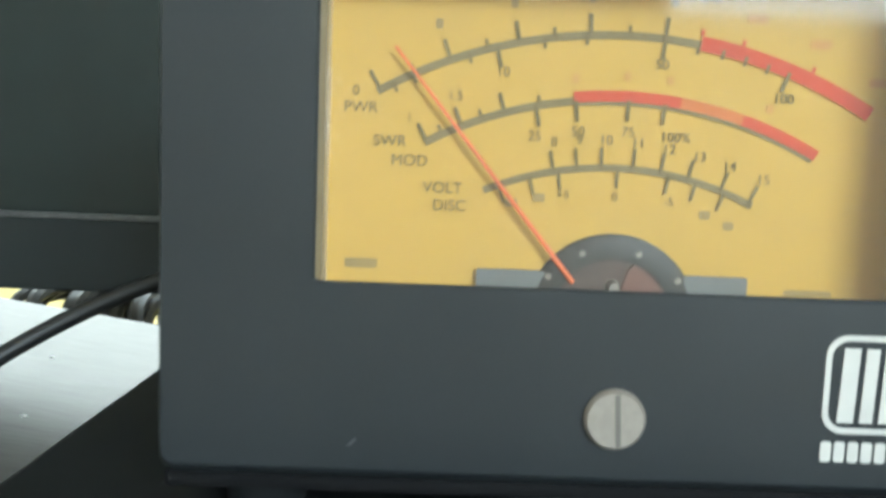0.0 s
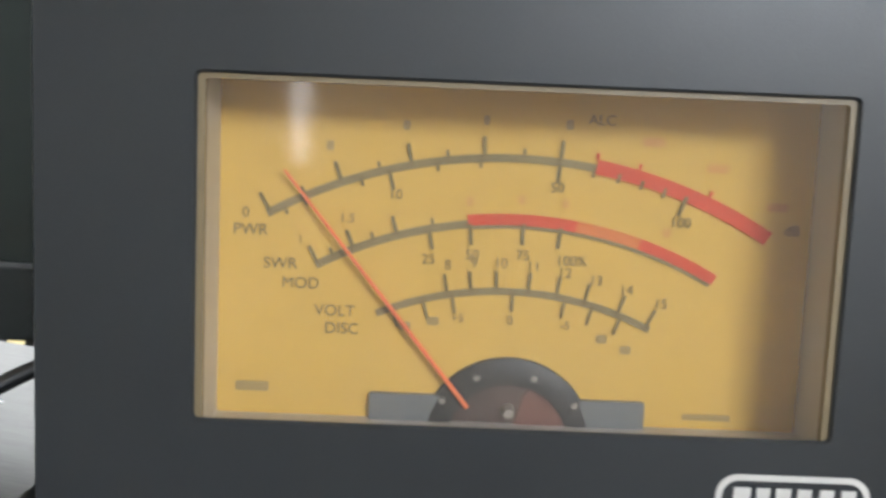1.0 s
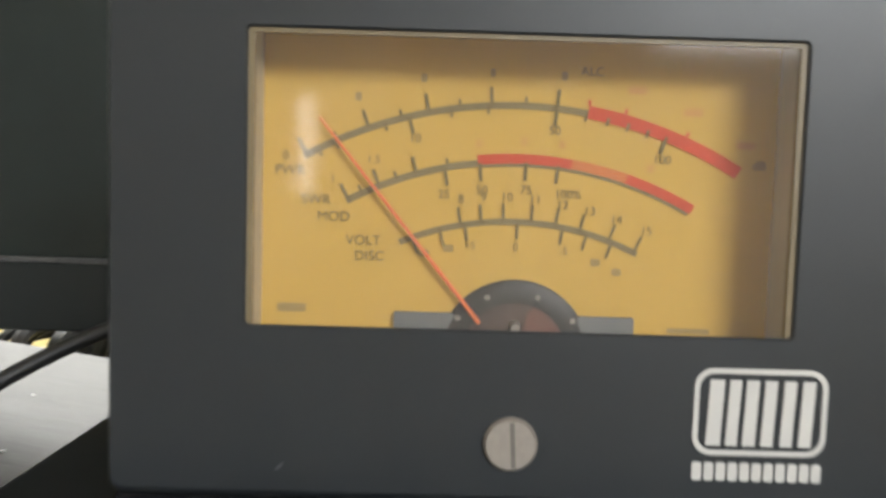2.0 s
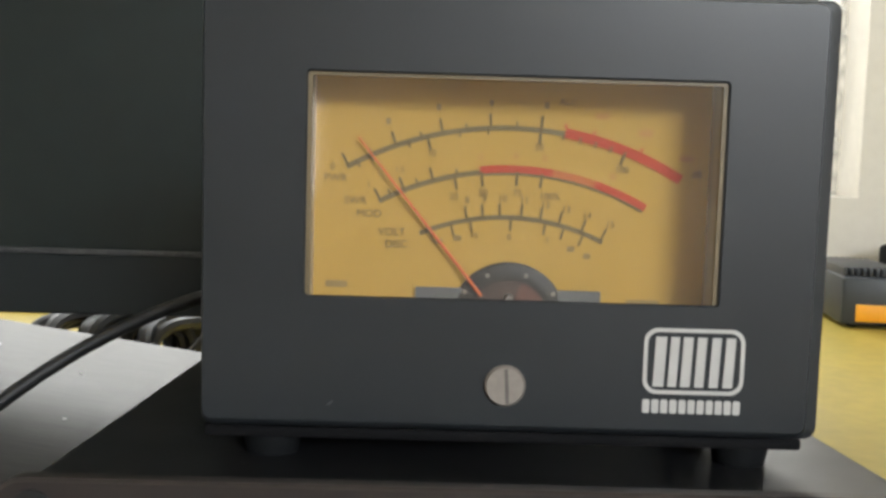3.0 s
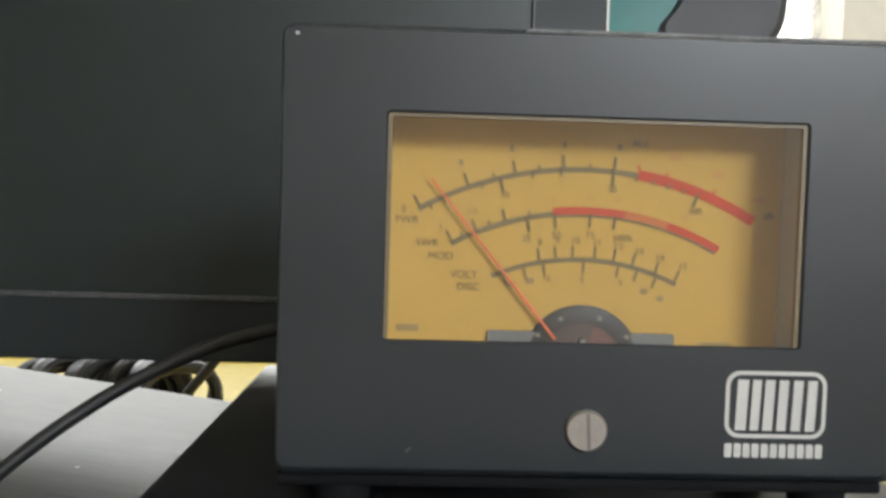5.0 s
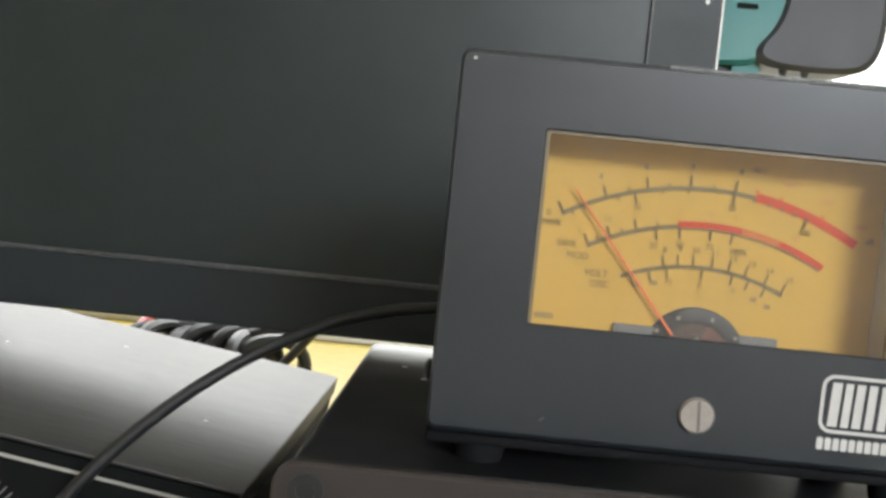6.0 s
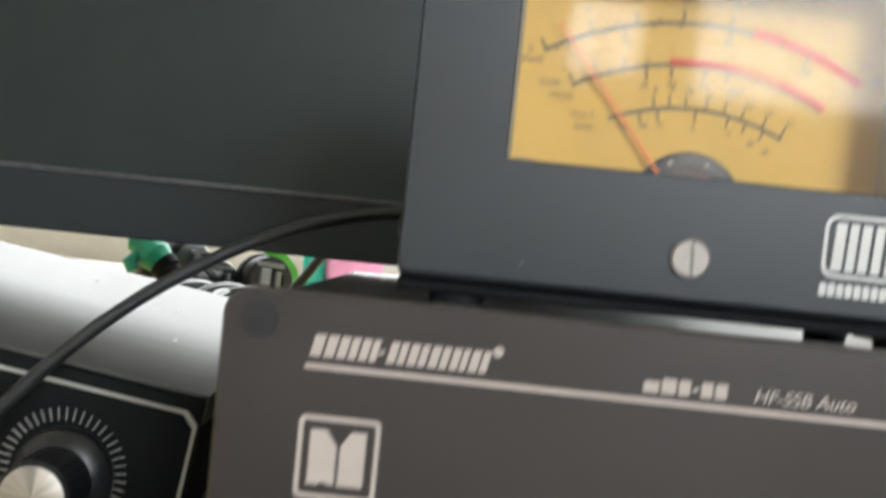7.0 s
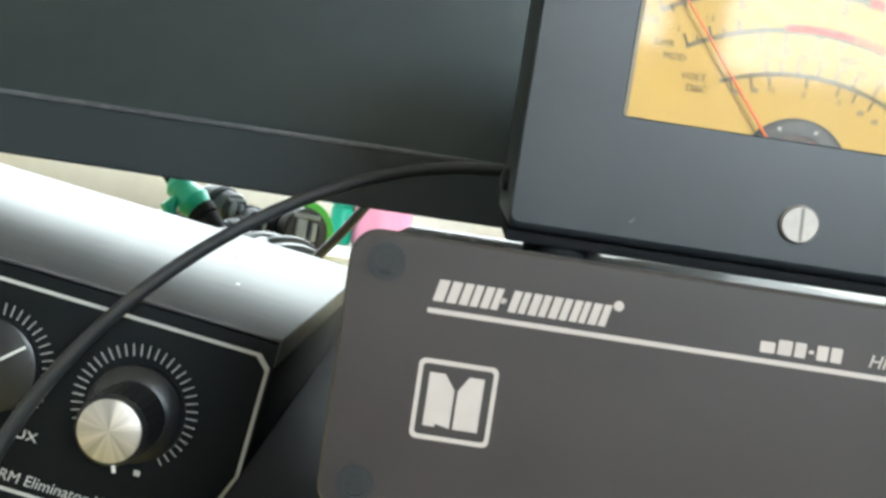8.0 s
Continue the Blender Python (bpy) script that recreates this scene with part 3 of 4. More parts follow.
def tuner():
    t = thing("antenna_tuner", (0, 0, H), label="black aluminium tuner box with printed front, under the meter", category="tuner")
    L, R, B, T, F, D = -0.0572, 0.1440, -0.0960, -0.0335, -0.0336, 0.298
    BT = -0.0370
    part("body", loft([(rrect(-0.0562, 0.1360, B + 0.001, BT, 0.003), F + 0.0042), (rrect(-0.0618, 0.1360, B + 0.001, BT - TOP_FALL * (D - F), 0.003), D)]), M_TUNER_TOP, t, "satin black aluminium shell")
    for x, yy in ((-0.0400, 0.202), (-0.0300, 0.165)):
        z = BT - TOP_FALL * (yy - F)
        part("dust_speck", box(x, x + 0.0022, yy, yy + 0.0016, z - 0.0003, z + 0.0004, 0.0002), M_PIN, t)
    o = (L, R, B, T + 0.0004)
    plate = part("front_plate", loft([(rrect(*o, 0.0062, 8), F + 0.0040), (rrect(*o, 0.0062, 8), F + 0.0008), (rrect(o[0] + 0.0007, o[1] - 0.0007, o[2] + 0.0007, o[3] - 0.0007, 0.0056, 8), F)]), M_TUNER, t, "black anodised front plate")
    for x in (-0.0490, 0.1358):
        for z in (-0.0395, -0.0889):
            s = part("socket_screw", ring(circle(x, z, 0.0042, 24), circle(x, z, 0.0024, 24), F - 0.0006, F + 0.0002), M_EDGE, plate, "black socket screw")
            part("socket", slab(circle(x, z, 0.0023, 6), F - 0.0001, F + 0.0002), M_EDGE, s)
    y = F
    # maker's name as plain slanted blocks
    x = -0.0382
    for w in (0.0056, 0.0046, 0.0043, 0.0016, 0.0043, 0.0044, 0.0045, 0.0040, 0.0044):
        z0, z1 = (-0.0463, -0.0416) if w > 0.002 else (-0.0447, -0.0436)
        sl = 0.0010 * (z1 - z0) / 0.0047
        half = (w - 0.0002) / 2
        part("name_block", slab([(x, z0), (x + half * 0.85, z0), (x + half * 0.85 + sl, z1), (x + sl, z1)], y - 0.0002, y), M_TPRINT, plate, smooth=False)
        part("name_block", slab([(x + half * 1.08, z0), (x + w - 0.0006, z0), (x + w - 0.0006 + sl, z1), (x + half * 1.08 + sl, z1)], y - 0.0002, y), M_TPRINT, plate, smooth=False)
        x += w
    part("name_dot", slab(circle(0.0012, -0.0415, 0.0011, 20), y - 0.0002, y), M_TPRINT, plate, smooth=False)
    part("printed_line", slab(rrect(-0.0390, 0.1180, -0.0490, -0.0479, 0.0002, 1), y - 0.0002, y), M_TPRINT, plate, smooth=False)
    x = 0.0321
    for w, h in ((0.0036, 0.0024), (0.0034, 0.0032), (0.0028, 0.0032), (0.0015, 0.0008), (0.0028, 0.0032), (0.0028, 0.0032)):
        zb = -0.0466 if h > 0.001 else -0.0455
        part("model_bar", slab(rrect(x, x + w - 0.0004, zb, zb + h, 0.0003, 2), y - 0.0002, y), M_TPRINT, plate, smooth=False)
        x += w + 0.0002
    words("lettering", "HF-SSB Auto", 0.0552, -0.0452, 0.0040, y, M_TPRINT, plate, "LEFT", 0.2)
    badge = part("badge_outline", ring(rrect(-0.0390, -0.0217, -0.0765, -0.0588, 0.0014, 4), rrect(-0.0380, -0.0227, -0.0755, -0.0598, 0.0008, 4), y - 0.0002, y), M_TPRINT, plate, smooth=False)
    part("badge_block", slab([(-0.0364, -0.0735), (-0.0338, -0.0735), (-0.0338, -0.0728), (-0.0306, -0.0735), (-0.0306, -0.0650), (-0.0330, -0.0617), (-0.0364, -0.0617)], y - 0.0002, y), M_TPRINT, badge, smooth=False)
    part("badge_block", slab([(-0.0299, -0.0735), (-0.0245, -0.0735), (-0.0245, -0.0617), (-0.0278, -0.0617), (-0.0299, -0.0650)], y - 0.0002, y), M_TPRINT, badge, smooth=False)
    led = part("led", loft([(circle(0.0757, -0.0725, 0.0030, 24), F + 0.0002), (circle(0.0757, -0.0725, 0.0030, 24), F - 0.0016), (circle(0.0757, -0.0725, 0.0018, 24), F - 0.0030)]), M_LED, plate, "green indicator lamp")
    for k in range(3):
        part("small_print", slab(rrect(0.0718 + 0.0029 * k, 0.0742 + 0.0029 * k, -0.0826, -0.0800, 0.0003, 2), y - 0.0002, y), M_TPRINT, plate, smooth=False)


tuner()


# ---- radio under the tuner ----
def radio():
    r = thing("radio_set", label="low black radio set standing beneath the tuner", category="radio")
    top = H - 0.0960
    part("case", box(-0.0500, 0.135, -0.0200, 0.285, 0.006, top, 0.003), M_MATT, r)
    part("chassis", box(-0.0985, -0.0502, 0.0200, 0.400, 0.002, 0.048, 0.003), M_MATT, r)
    part("front_panel", box(-0.0490, 0.134, -0.0260, -0.0201, 0.008, top - 0.002, 0.002), M_MATT, r)
    part("end_grip", loft([(rrect(-0.0640, -0.0470, 0.012, top - 0.004, 0.008), -0.0205), (rrect(-0.0640, -0.0470, 0.012, top - 0.004, 0.008), -0.0420), (rrect(-0.0615, -0.0495, 0.016, top - 0.008, 0.006), -0.0470)]), M_GREYGRIP, r, "grey rounded end of the radio front")
    part("display", loft([(rrect(-0.0330, 0.0350, 0.030, top - 0.012, 0.003), -0.0262), (rrect(-0.0330, 0.0350, 0.030, top - 0.012, 0.003), -0.0285)]), M_KNOB, r, "dark glossy display")
    for x in (-0.035, 0.12):
        for y in (0.0, 0.25):
            part("foot", tube([(x, y, 0.0065), (x, y, 0.0)], 0.008, n=20), M_RUBBER, r)


radio()


# ---- noise eliminator box ----
def eliminator():
    e = thing("noise_eliminator", (-0.0933, 0.1291, H - 0.0937), (-1.3, 7.8, -0.95), label="brushed aluminium box with black front panel and two knobs", category="radio")
    W, D, HT = 0.300, 0.2767, 0.0905
    part("lid", box(-W, 0.0, 0.0, D, -0.0014, 0.0, 0.0005), M_ALU, e, "brushed aluminium lid")
    for x0, x1 in ((-0.0012, 0.0), (-W, -W + 0.0012)):
        part("side_flange", box(x0, x1, 0.0, D, -0.011, -0.0015, 0.0004), M_ALU, e, "folded aluminium side of the lid")
    part("body", box(-W + 0.0014, -0.0014, 0.0015, D - 0.001, -HT + 0.002, -0.0015, 0.001), M_MATT, e, "black painted sides")
    front = part("front_panel", box(-W + 0.001, -0.0008, -0.0018, 0.0014, -HT + 0.001, -0.0018, 0.0006), M_PANEL, e, "black front panel with white line and scales")
    y = -0.0018
    c = 0.0045

    def outline(i):
        x0, x1, z0, z1 = -W + 0.0065 + i, -0.0016 - i, -0.0850 + i, -0.0068 - i
        k = c
        return [(x1 - 0.012, z0), (x1, -0.054), (x1, z1 - k), (x1 - k, z1), (x0 + k, z1), (x0, z1 - k), (x0, z0 + k), (x0 + k, z0)]

    part("printed_line", ring(outline(0), outline(0.0014), y - 0.0002, y), M_PANELPRINT, front, smooth=False)

    def control(cx, cz, lean, first, last, count, cap, sag=0.0035):
        for k in range(count):
            a = radians(first + (last - first) * k / (count - 1))
            r0, r1 = 0.0194, 0.0240
            part("tick", stroke(cx + r0 * math.sin(a), cz + r0 * math.cos(a), cx + r1 * math.sin(a), cz + r1 * math.cos(a), 0.00036, y), M_PANELPRINT, front, smooth=False)
        cz -= sag
        if not cap:
            dial = part("pointer_dial", loft([(circle(cx, cz, 0.0182, 48), y), (circle(cx, cz, 0.0180, 48), y - 0.0024), (circle(cx, cz, 0.0166, 48), y - 0.0032)]), M_KNOB, front, "black pointer dial")
            a = radians(lean)
            part("pointer", stroke(cx + 0.002 * math.sin(a), cz + 0.002 * math.cos(a), cx + 0.0165 * math.sin(a), cz + 0.0165 * math.cos(a), 0.0010, y - 0.0033, 0.0003), M_PRINT, dial, smooth=False)
            return
        cx += 0.0010
        knob = part("knob", loft([(circle(cx, cz, 0.0186, 48), y), (circle(cx, cz, 0.0184, 48), y - 0.0034), (circle(cx, cz, 0.0160, 48), y - 0.0062),
                                  (circle(cx, cz, 0.0132, 48), y - 0.0074), (circle(cx, cz, 0.0128, 48), y - 0.0270), (circle(cx, cz, 0.0118, 48), y - 0.0282)]), M_KNOB, front, "black knob with skirt")
        for k in range(28):
            g = 2 * math.pi * k / 28
            part("grip_rib", tube([(cx + 0.0130 * math.cos(g), y - 0.0080, cz + 0.0130 * math.sin(g)), (cx + 0.0127 * math.cos(g), y - 0.0268, cz + 0.0127 * math.sin(g))], 0.0005, n=6), M_KNOB, knob)
        a = radians(lean)
        lid = part("cap", loft([(circle(0, 0, 0.0113, 48), y - 0.0280), (circle(0, 0, 0.0113, 48), y - 0.0288), (circle(0, 0, 0.0108, 48), y - 0.0291)]), M_CAP, knob, "spun aluminium cap")
        lid.location = (cx, 0, cz)
        part("pointer", stroke(cx + 0.0112 * math.sin(a), cz + 0.0112 * math.cos(a), cx + 0.0150 * math.sin(a), cz + 0.0150 * math.cos(a), 0.0012, y - 0.0272, 0.0004), M_PRINT, knob, smooth=False)

    control(-0.0462, -0.0400, 160, -140, 140, 37, True, 0.0018)
    control(-0.1024, -0.0400, 48, -140, 140, 37, False, 0.0)
    words("lettering", "AUX", -0.0850, -0.0624, 0.0054, y, M_PANELPRINT, front, wide=1.2)
    words("lettering", "QRM Eliminator X-phase", -0.0945, -0.0792, 0.0061, y, M_PANELPRINT, front, "LEFT", 0.15)
    part("small_print", slab(rrect(-0.0400, -0.0376, -0.0650, -0.0628, 0.0003, 2), y - 0.0002, y), M_PANELPRINT, front, smooth=False)
    for x, yy in ((-0.062, 0.175), (-0.120, 0.210), (-0.165, 0.150), (-0.040, 0.09), (-0.20, 0.12)):
        part("dust_speck", box(x, x + 0.0016, yy, yy + 0.0014, 0.0, 0.0004, 0.0001), M_PIN, e)
    for x, drop in ((-0.02, 0.0010), (-W + 0.02, 0.0380)):
        for yy in (0.02, D - 0.02):
            part("foot", tube([(x, yy, -HT + 0.002), (x, yy, -HT - drop)], 0.008, n=20), M_RUBBER, e)


eliminator()


# ---- monitor ----
def monitor():
    m = thing("monitor", (0, 0, H), label="large black flat monitor, switched off, behind the meter", category="monitor")
    F, L, R, B, T = 0.2535, -0.470, 0.0963, -0.0494, 0.300
    IL, IR, IB, IT = L + 0.034, 0.0620, -0.0190, T - 0.03
    bez = loft([(rrect(L, R, B, T, 0.003, 3), F + 0.030), (rrect(L, R, B, T, 0.003, 3), F + 0.001), (rrect(L + 0.001, R - 0.001, B + 0.001, T - 0.001, 0.003, 3), F),
                (rrect(IL, IR, IB, IT, 0.001, 3), F), (rrect(IL, IR, IB, IT, 0.001, 3), F + 0.030)], close=True)
    part("bezel", bez, M_BEZEL, m, "black plastic bezel")
    part("screen", slab(rrect(IL - 0.001, IR + 0.001, IB - 0.001, IT + 0.001, 0.001, 1), F + 0.0016, F + 0.004), M_SCREEN, m, "dark unlit screen", smooth=False)
    part("back", box(L + 0.004, R - 0.004, F + 0.0301, F + 0.055, B + 0.004, T - 0.004, 0.004), M_BEZEL, m)
    part("ridge", box(IL, IR, F - 0.0014, F + 0.0003, IB - 0.0020, IB + 0.0004, 0.0004), M_RIDGE, m, "worn inner ridge of the bezel")
    part("ridge", box(IR - 0.0002, IR + 0.0008, F - 0.0006, F + 0.0003, IB, IT, 0.0002), M_RIDGE, m)
    # thin white strip down the right edge of the bezel
    part("edge_strip", box(R - 0.0006, R + 0.0005, F - 0.0006, F + 0.004, B + 0.004, T - 0.004, 0.0002), M_PIN, m, "thin white strip down the right edge")
    for x, z in ((0.0885, 0.1323), (0.0868, 0.0993)):
        part("pin", tube([(x, F + 0.0002, z), (x, F - 0.0008, z)], 0.0011, n=14), M_PIN, m, "small white pin")
    for x in (-0.42, 0.03):
        part("foot", box(x - 0.02, x + 0.02, F + 0.040, F + 0.15, -H, -H + 0.012, 0.003), M_BEZEL, m)
        part("leg", box(x - 0.012, x + 0.012, F + 0.0555, F + 0.07, -H + 0.012, B + 0.06, 0.003), M_BEZEL, m)


monitor()


# ---- cable ----
def cord(name, points, r, mat, **tags):
    c = thing(name, **tags)
    part("sheath", tube(points, r, n=12), mat, c)
    return c


P0, P1, P2, P3 = (-0.1627, 0.0333, H - 0.1396), (-0.1743, 0.0998, H - 0.0961), (-0.1033, 0.1601, H - 0.0249), (-0.0263, 0.1805, H - 0.0210)
lead = bezier((-0.20, -0.16, 0.003), (-0.17, -0.10, 0.003), (-0.158, 0.010, H - 0.157), P0, 12)[:-1] + bezier(P0, P1, P2, P3, 30) + bezier(P3, (0.01, 0.19, H - 0.020), (0.03, 0.19, H - 0.0), (0.04, 0.078, H + 0.01), 10)[1:]
cord("power_cable", lead, 0.0026, M_CABLE, label="black round cable looping behind the meter", category="cable")


# ---- clutter behind the monitor ----
def coil(name, cx, cy, r, turns, thick, mat, label):
    """Loops of cable, some lying flat and some standing up."""
    c = thing(name, (cx, cy, 0), label=label, category="cable")
    rnd = random.Random(5)
    for k in range(turns):
        flat = k < 3
        rr = r * rnd.uniform(0.55, 0.65) if flat else r * rnd.uniform(0.48, 0.60)
        tilt, turn = (rnd.uniform(-0.05, 0.05), 0.0) if flat else (radians(rnd.uniform(70, 86)), radians(rnd.uniform(48, 78)))
        ax, ay = (rnd.uniform(-0.03, -0.01), rnd.uniform(-0.012, 0.012)) if flat else (-0.056 + 0.112 * (k - 3) / (turns - 4), rnd.uniform(-0.012, 0.012))
        lift = thick + (k * thick * 1.55 if flat else rr * 0.72 * math.sin(tilt))
        pts = []
        for i in range(37):
            g = 2 * math.pi * i / 36
            x, v = rr * math.cos(g), rr * 0.72 * math.sin(g)
            yy, z = v * math.cos(tilt), v * math.sin(tilt)
            pts.append((ax + x * math.cos(turn) - yy * math.sin(turn), ay + x * math.sin(turn) + yy * math.cos(turn), lift + z + 0.0015 * math.sin(3 * g)))
        part("loop", tube(pts, thick * (1.0 if k % 3 else 0.75), n=8, caps=False), mat if k % 2 else M_SHEEN, c)
    return c


coil("cable_coil", -0.232, 0.672, 0.075, 17, 0.0060, M_CABLE, "hank of black cable standing in loops on the yellow desk")


def plug(name, place, turn, mat, label, r=0.018, long=0.045, face=None, ringed=False):
    p = thing(name, place, turn, label=label, category="plug", group="plugs behind the monitor")
    part("body", loft([(circle(0, 0, r * 0.75, 24), long), (circle(0, 0, r, 24), long * 0.6), (circle(0, 0, r, 24), 0.004), (circle(0, 0, r * 0.9, 24), 0.0)]), mat, p)
    part("face", ring(circle(0, 0, r * 0.82, 24), circle(0, 0, r * 0.55, 24), -0.002, 0.001), face or M_GREY, p)
    part("core", box(-r * 0.46, -r * 0.02, -0.004, 0.001, -r * 0.42, r * 0.50, 0.001), M_PALE if face is None else face, p)
    if ringed:
        part("lime_band", arc(0, 0, r * 0.98, r * 1.26, -5, 125, long * 0.32, long * 0.24), M_LIME, p, "lime green band")
    part("prong", box(r * 0.14, r * 0.34, -0.007, 0.001, -r * 0.30, r * 0.40, 0.0006), M_PALE, p)
    part("clip", box(-r * 0.60, r * 0.50, -0.003, 0.001, r * 0.54, r * 0.72, 0.0006), M_PALE, p)
    part("grip", ring(circle(0, 0, r * 1.08, 24), circle(0, 0, r * 0.9, 24), long * 0.3, long * 0.5), M_RUBBER, p)
    return p


plug("power_plug", (-0.1802, 0.7537, 0.0676), (-6, 4, 30), M_KNOB, "large black round power plug with pale grey face and lime band", 0.0246, 0.05, ringed=True)
plug("power_plug", (-0.2522, 0.7621, 0.0784), (8, 0, 50), M_GREY, "grey-black round power plug lying on coiled cable", 0.0162)
plug("power_plug", (-0.3074, 0.7597, 0.0640), (0, 20, -50), M_GREY, "grey-black round power plug lying on coiled cable", 0.0150)
plug("power_plug", (-0.2282, 0.7597, 0.0628), (0, 4, 38), M_GREY, "grey-black round power plug lying on coiled cable", 0.0198)
plug("power_plug", (-0.2498, 0.7309, 0.0580), (10, 30, -20), M_KNOB, "black round power plug lying on coiled cable", 0.0138)


def jar():
    t = thing("jar", (-0.197, 1.200, 0.0142), label="small green plastic jar on a white tray", category="jar")
    part("body", tube([(0, 0, 0), (0, 0, 0.002), (0, 0, 0.048), (0, 0, 0.052)], [0.014, 0.0155, 0.0155, 0.013], n=24), M_GREEN, t)
    part("lid", tube([(0, 0, 0.0522), (0, 0, 0.054), (0, 0, 0.066), (0, 0, 0.068)], [0.0150, 0.0160, 0.0155, 0.013], n=24), M_GREEN, t, "green screw lid")


jar()


def white_tray():
    w = thing("tray", label="long flat white tray against the wall", category="tray")
    part("body", box(-0.75, 0.22, 1.055, 1.285, 0.0, 0.010, 0.003), M_WHITE, w)
    part("rim", box(-0.753, 0.223, 1.052, 1.288, 0.0102, 0.014, 0.0015), M_WHITE, w)


white_tray()


def nozzle():
    g = thing("hose_nozzle", label="teal green plastic nozzle leaning on black plugs", category="nozzle")
    part("body", tube([(-0.3060, 0.735, 0.1000), (-0.3010, 0.733, 0.0960), (-0.2930, 0.730, 0.0900), (-0.2840, 0.727, 0.0835), (-0.2760, 0.725, 0.0770)], [0.0085, 0.0135, 0.0125, 0.0160, 0.0125], n=18), M_GREEN, g)
    part("trigger", tube([(-0.2990, 0.722, 0.0840), (-0.3040, 0.716, 0.0760), (-0.3000, 0.714, 0.0680)], [0.005, 0.007, 0.005], n=12), M_GREEN, g)
    part("collar", tube([(-0.2760, 0.725, 0.0770), (-0.2690, 0.723, 0.0715)], [0.0140, 0.0125], n=18), M_RUBBER, g)
    part("spout", tube([(-0.3150, 0.738, 0.1060), (-0.3060, 0.735, 0.1000)], [0.006, 0.008], n=12), M_RUBBER, g)
    part("grip", tube([(-0.2690, 0.723, 0.0715), (-0.2550, 0.720, 0.0560), (-0.2450, 0.715, 0.0)], [0.0115, 0.0105, 0.0120], n=18), M_RUBBER, g)


nozzle()


RED = [(-0.341, 0.750, 0.005), (-0.339, 0.793, 0.053), (-0.333, 0.902, 0.066), (-0.331, 0.945, 0.005)]
cord("red_lead", bezier(*RED, 24), 0.0050, M_REDP, label="red insulated lead lying behind the aluminium box", category="cable")


def pink_tub():
    p = thing("pink_tub", (-0.143, 1.215, 0.0142), label="rounded pink plastic tub on a white tray", category="tub")
    part("body", tube([(0, 0, 0), (0, 0, 0.005), (0, 0, 0.058), (0, 0, 0.070), (0, 0, 0.074)], [0.036, 0.040, 0.042, 0.038, 0.028], n=28), M_PINK, p)


pink_tub()
cord("grey_cable", bezier((-0.172, 0.60, 0.035), (-0.148, 0.60, H - 0.123), (-0.125, 0.60, H - 0.097), (-0.090, 0.60, H - 0.035), 14), 0.0040, M_GREY, label="grey cable rising behind the monitor", category="cable")


# ---- charger and tools by the window ----
def charger():
    c = thing("battery_charger", (0.55, 1.10, 0), (0, 0, -6), label="charcoal plastic charger with vent slats on the desk", category="charger")
    part("body", box(0.0, 0.22, 0.0, 0.17, 0.004, 0.066, 0.006), M_CHARGER, c)
    for k in range(9):
        part("slat", box(0.004 + 0.0080 * k, 0.0088 + 0.0080 * k, 0.01, 0.15, 0.064, 0.077, 0.001), M_SHEEN, c)
    part("label_plate", box(0.019, 0.069, -0.0012, 0.0008, 0.009, 0.031, 0.0003), M_ORANGE, c, "orange label")
    for x in (0.02, 0.2):
        for y in (0.02, 0.15):
            part("foot", tube([(x, y, 0.0045), (x, y, 0)], 0.006, n=14), M_RUBBER, c)


charger()


def adapter():
    a = thing("power_adapter", (0.672, 1.225, 0), (0, 0, 8), label="black power adapter standing behind the charger", category="adapter")
    part("body", box(0.0, 0.075, 0.0, 0.05, 0.0, 0.095, 0.008), M_RUBBER, a)
    part("cord", tube(bezier((0.037, 0.025, 0.0945), (0.037, 0.02, 0.115), (0.10, 0.03, 0.11), (0.16, 0.03, 0.08), 14), 0.003), M_CABLE, a)


adapter()


# unseen box added below the drill; white so the tuner top mirrors it bright
def unseen_case():
    t = thing("unseen_case", label="unseen pale box added under the drill, mirrored in the tuner top", category="case")
    part("body", box(0.120, 0.335, 0.64, 0.80, 0.0, 0.101, 0.006), M_WHITE, t)
    part("lid", box(0.118, 0.337, 0.637, 0.803, 0.1012, 0.150, 0.006), M_WHITE, t, "pale plastic lid")
    part("handle", tube(bezier((0.20, 0.638, 0.125), (0.20, 0.615, 0.13), (0.25, 0.615, 0.13), (0.25, 0.638, 0.125), 12), 0.004), M_RUBBER, t)


unseen_case()


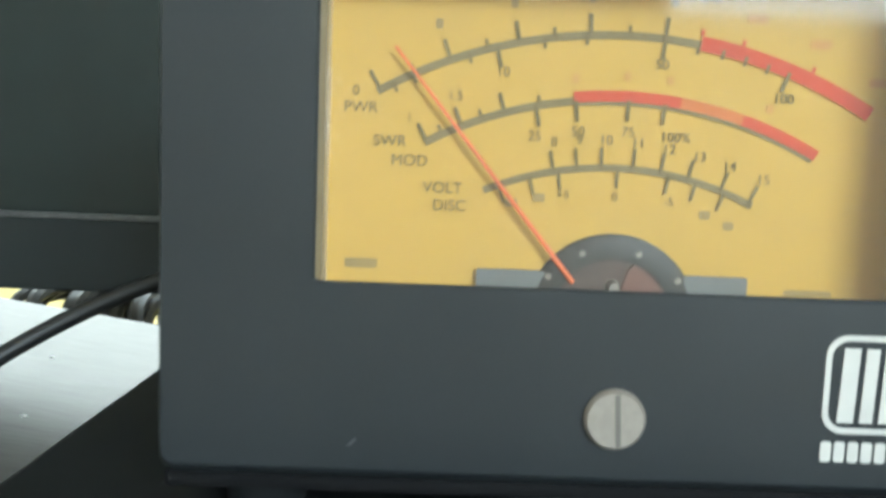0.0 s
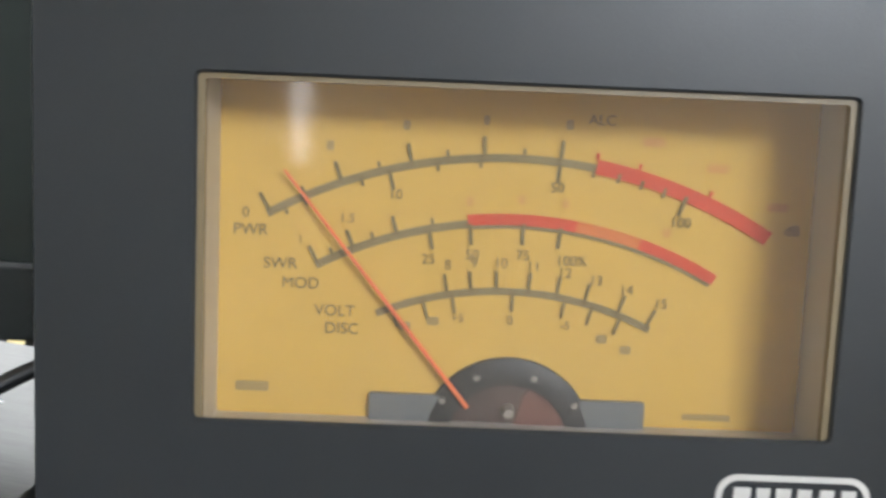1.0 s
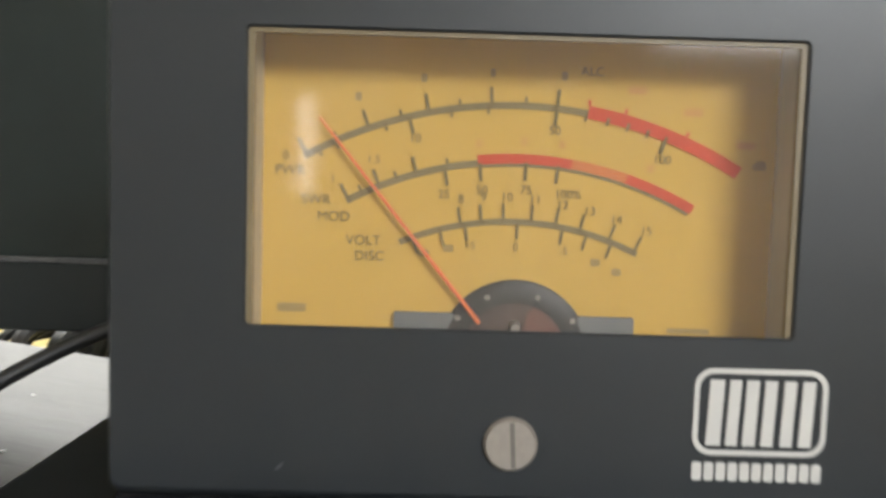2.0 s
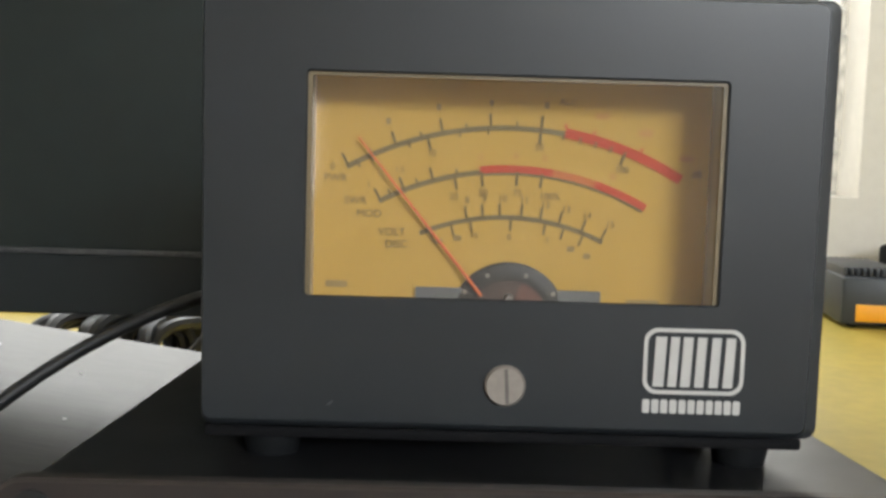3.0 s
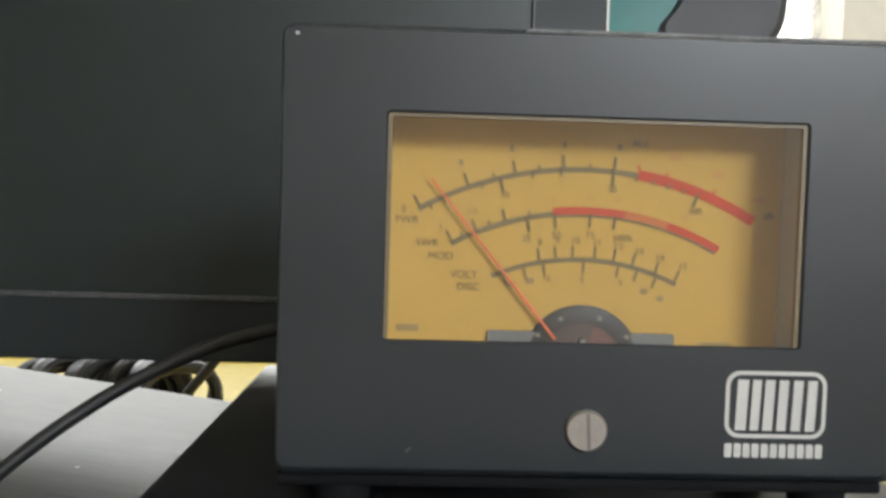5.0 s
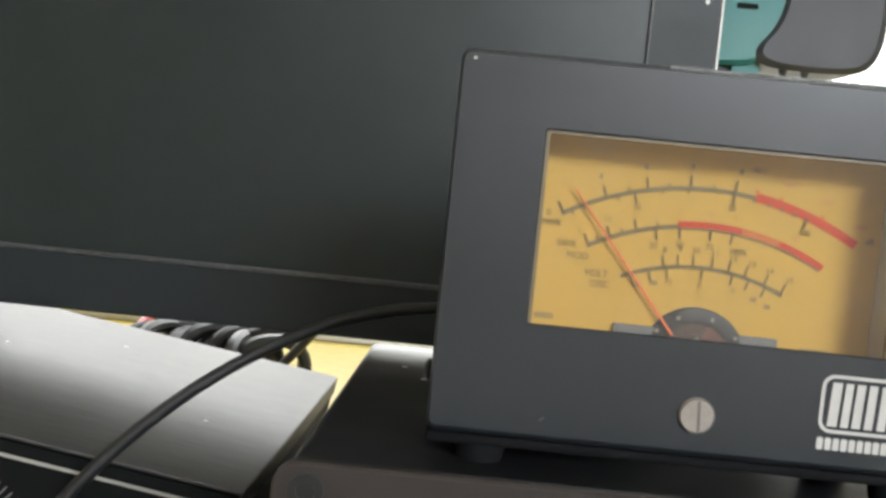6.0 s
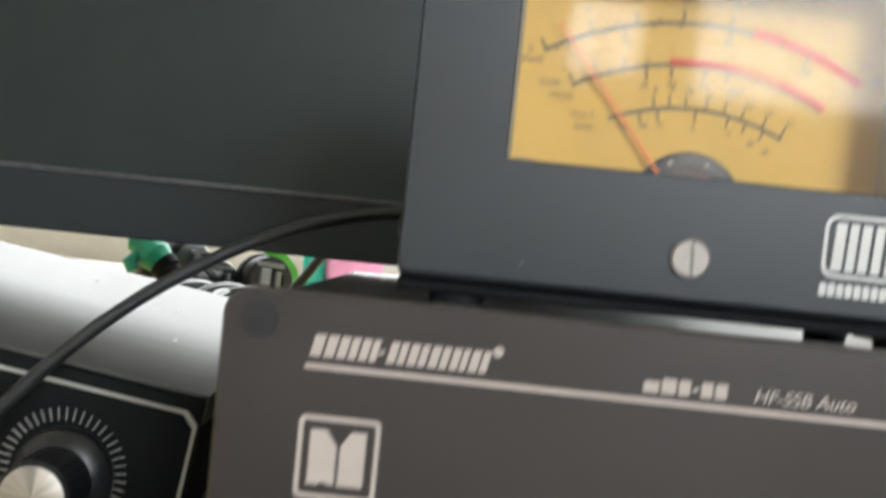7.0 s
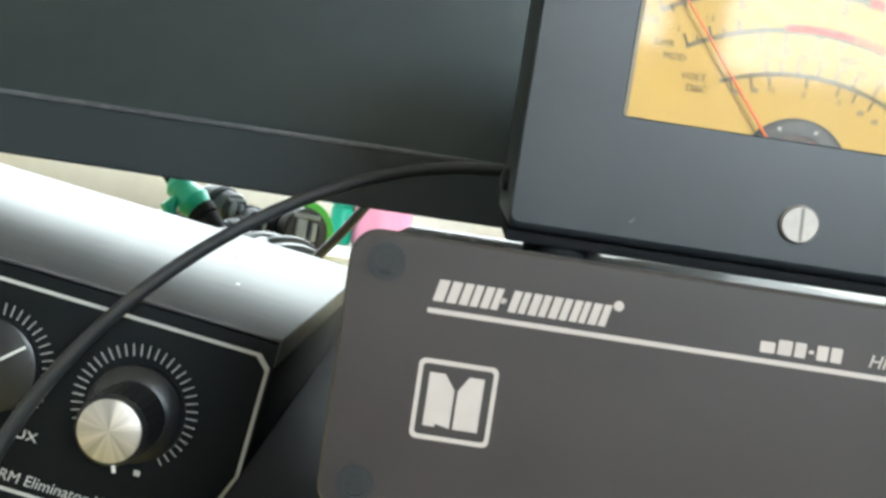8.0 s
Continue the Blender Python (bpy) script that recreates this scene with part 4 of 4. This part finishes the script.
def drill():
    d = thing("cordless_drill", (-0.014, 0.70, H - 0.005), label="teal and dark grey cordless drill on an unseen box", category="drill")

    def solid(name, pts, y0, y1, mat, inset=0.006, label=""):
        for _ in range(3):
            pts = [(p[0] * (1 - f) + q[0] * f, p[1] * (1 - f) + q[1] * f) for p, q in zip(pts, pts[1:] + pts[:1]) for f in (0.25, 0.75)]
        cx, cz = sum(p[0] for p in pts) / len(pts), sum(p[1] for p in pts) / len(pts)
        small = [(cx + (x - cx) * (1 - inset / 0.05), cz + (z - cz) * (1 - inset / 0.05)) for x, z in pts]
        return part(name, loft([(small, y0), (pts, y0 + inset), (pts, y1 - inset), (small, y1)]), mat, d, label)

    solid("body", [(0.110, 0.164), (0.150, 0.163), (0.205, 0.162), (0.242, 0.166), (0.270, 0.192), (0.280, 0.270), (0.110, 0.270)], -0.028, 0.028, M_TEAL, 0.005, "teal plastic housing")
    solid("motor_end", [(0.236, 0.166), (0.262, 0.162), (0.322, 0.163), (0.338, 0.172), (0.346, 0.196), (0.346, 0.272), (0.258, 0.272), (0.255, 0.215), (0.246, 0.194), (0.232, 0.178)], -0.033, 0.033, M_GREY, 0.006, "dark grey rubber end")
    solid("grip", [(0.178, 0.045), (0.224, 0.045), (0.229, 0.120), (0.226, 0.150), (0.210, 0.168), (0.180, 0.170), (0.174, 0.120)], -0.020, 0.020, M_GREY, 0.006, "dark grey rubber grip")
    solid("spine", [(0.224, 0.045), (0.231, 0.045), (0.2355, 0.125), (0.236, 0.150), (0.246, 0.168), (0.226, 0.176), (0.214, 0.164), (0.226, 0.148)], -0.018, 0.022, M_TEAL, 0.003, "teal spine of the grip")
    part("trigger", box(0.166, 0.186, -0.030, 0.012, 0.180, 0.194, 0.004), M_GREY, d)
    part("slot", box(0.214, 0.232, -0.030, -0.026, 0.212, 0.2165, 0.001), M_RUBBER, d)
    for x in (0.262, 0.281):
        part("lug", tube([(x, -0.02, 0.166), (x, -0.02, 0.157)], [0.006, 0.002], n=10), M_GREY, d)
    part("battery", box(0.130, 0.305, -0.038, 0.038, -0.030, 0.058, 0.010), M_GREY, d)


drill()
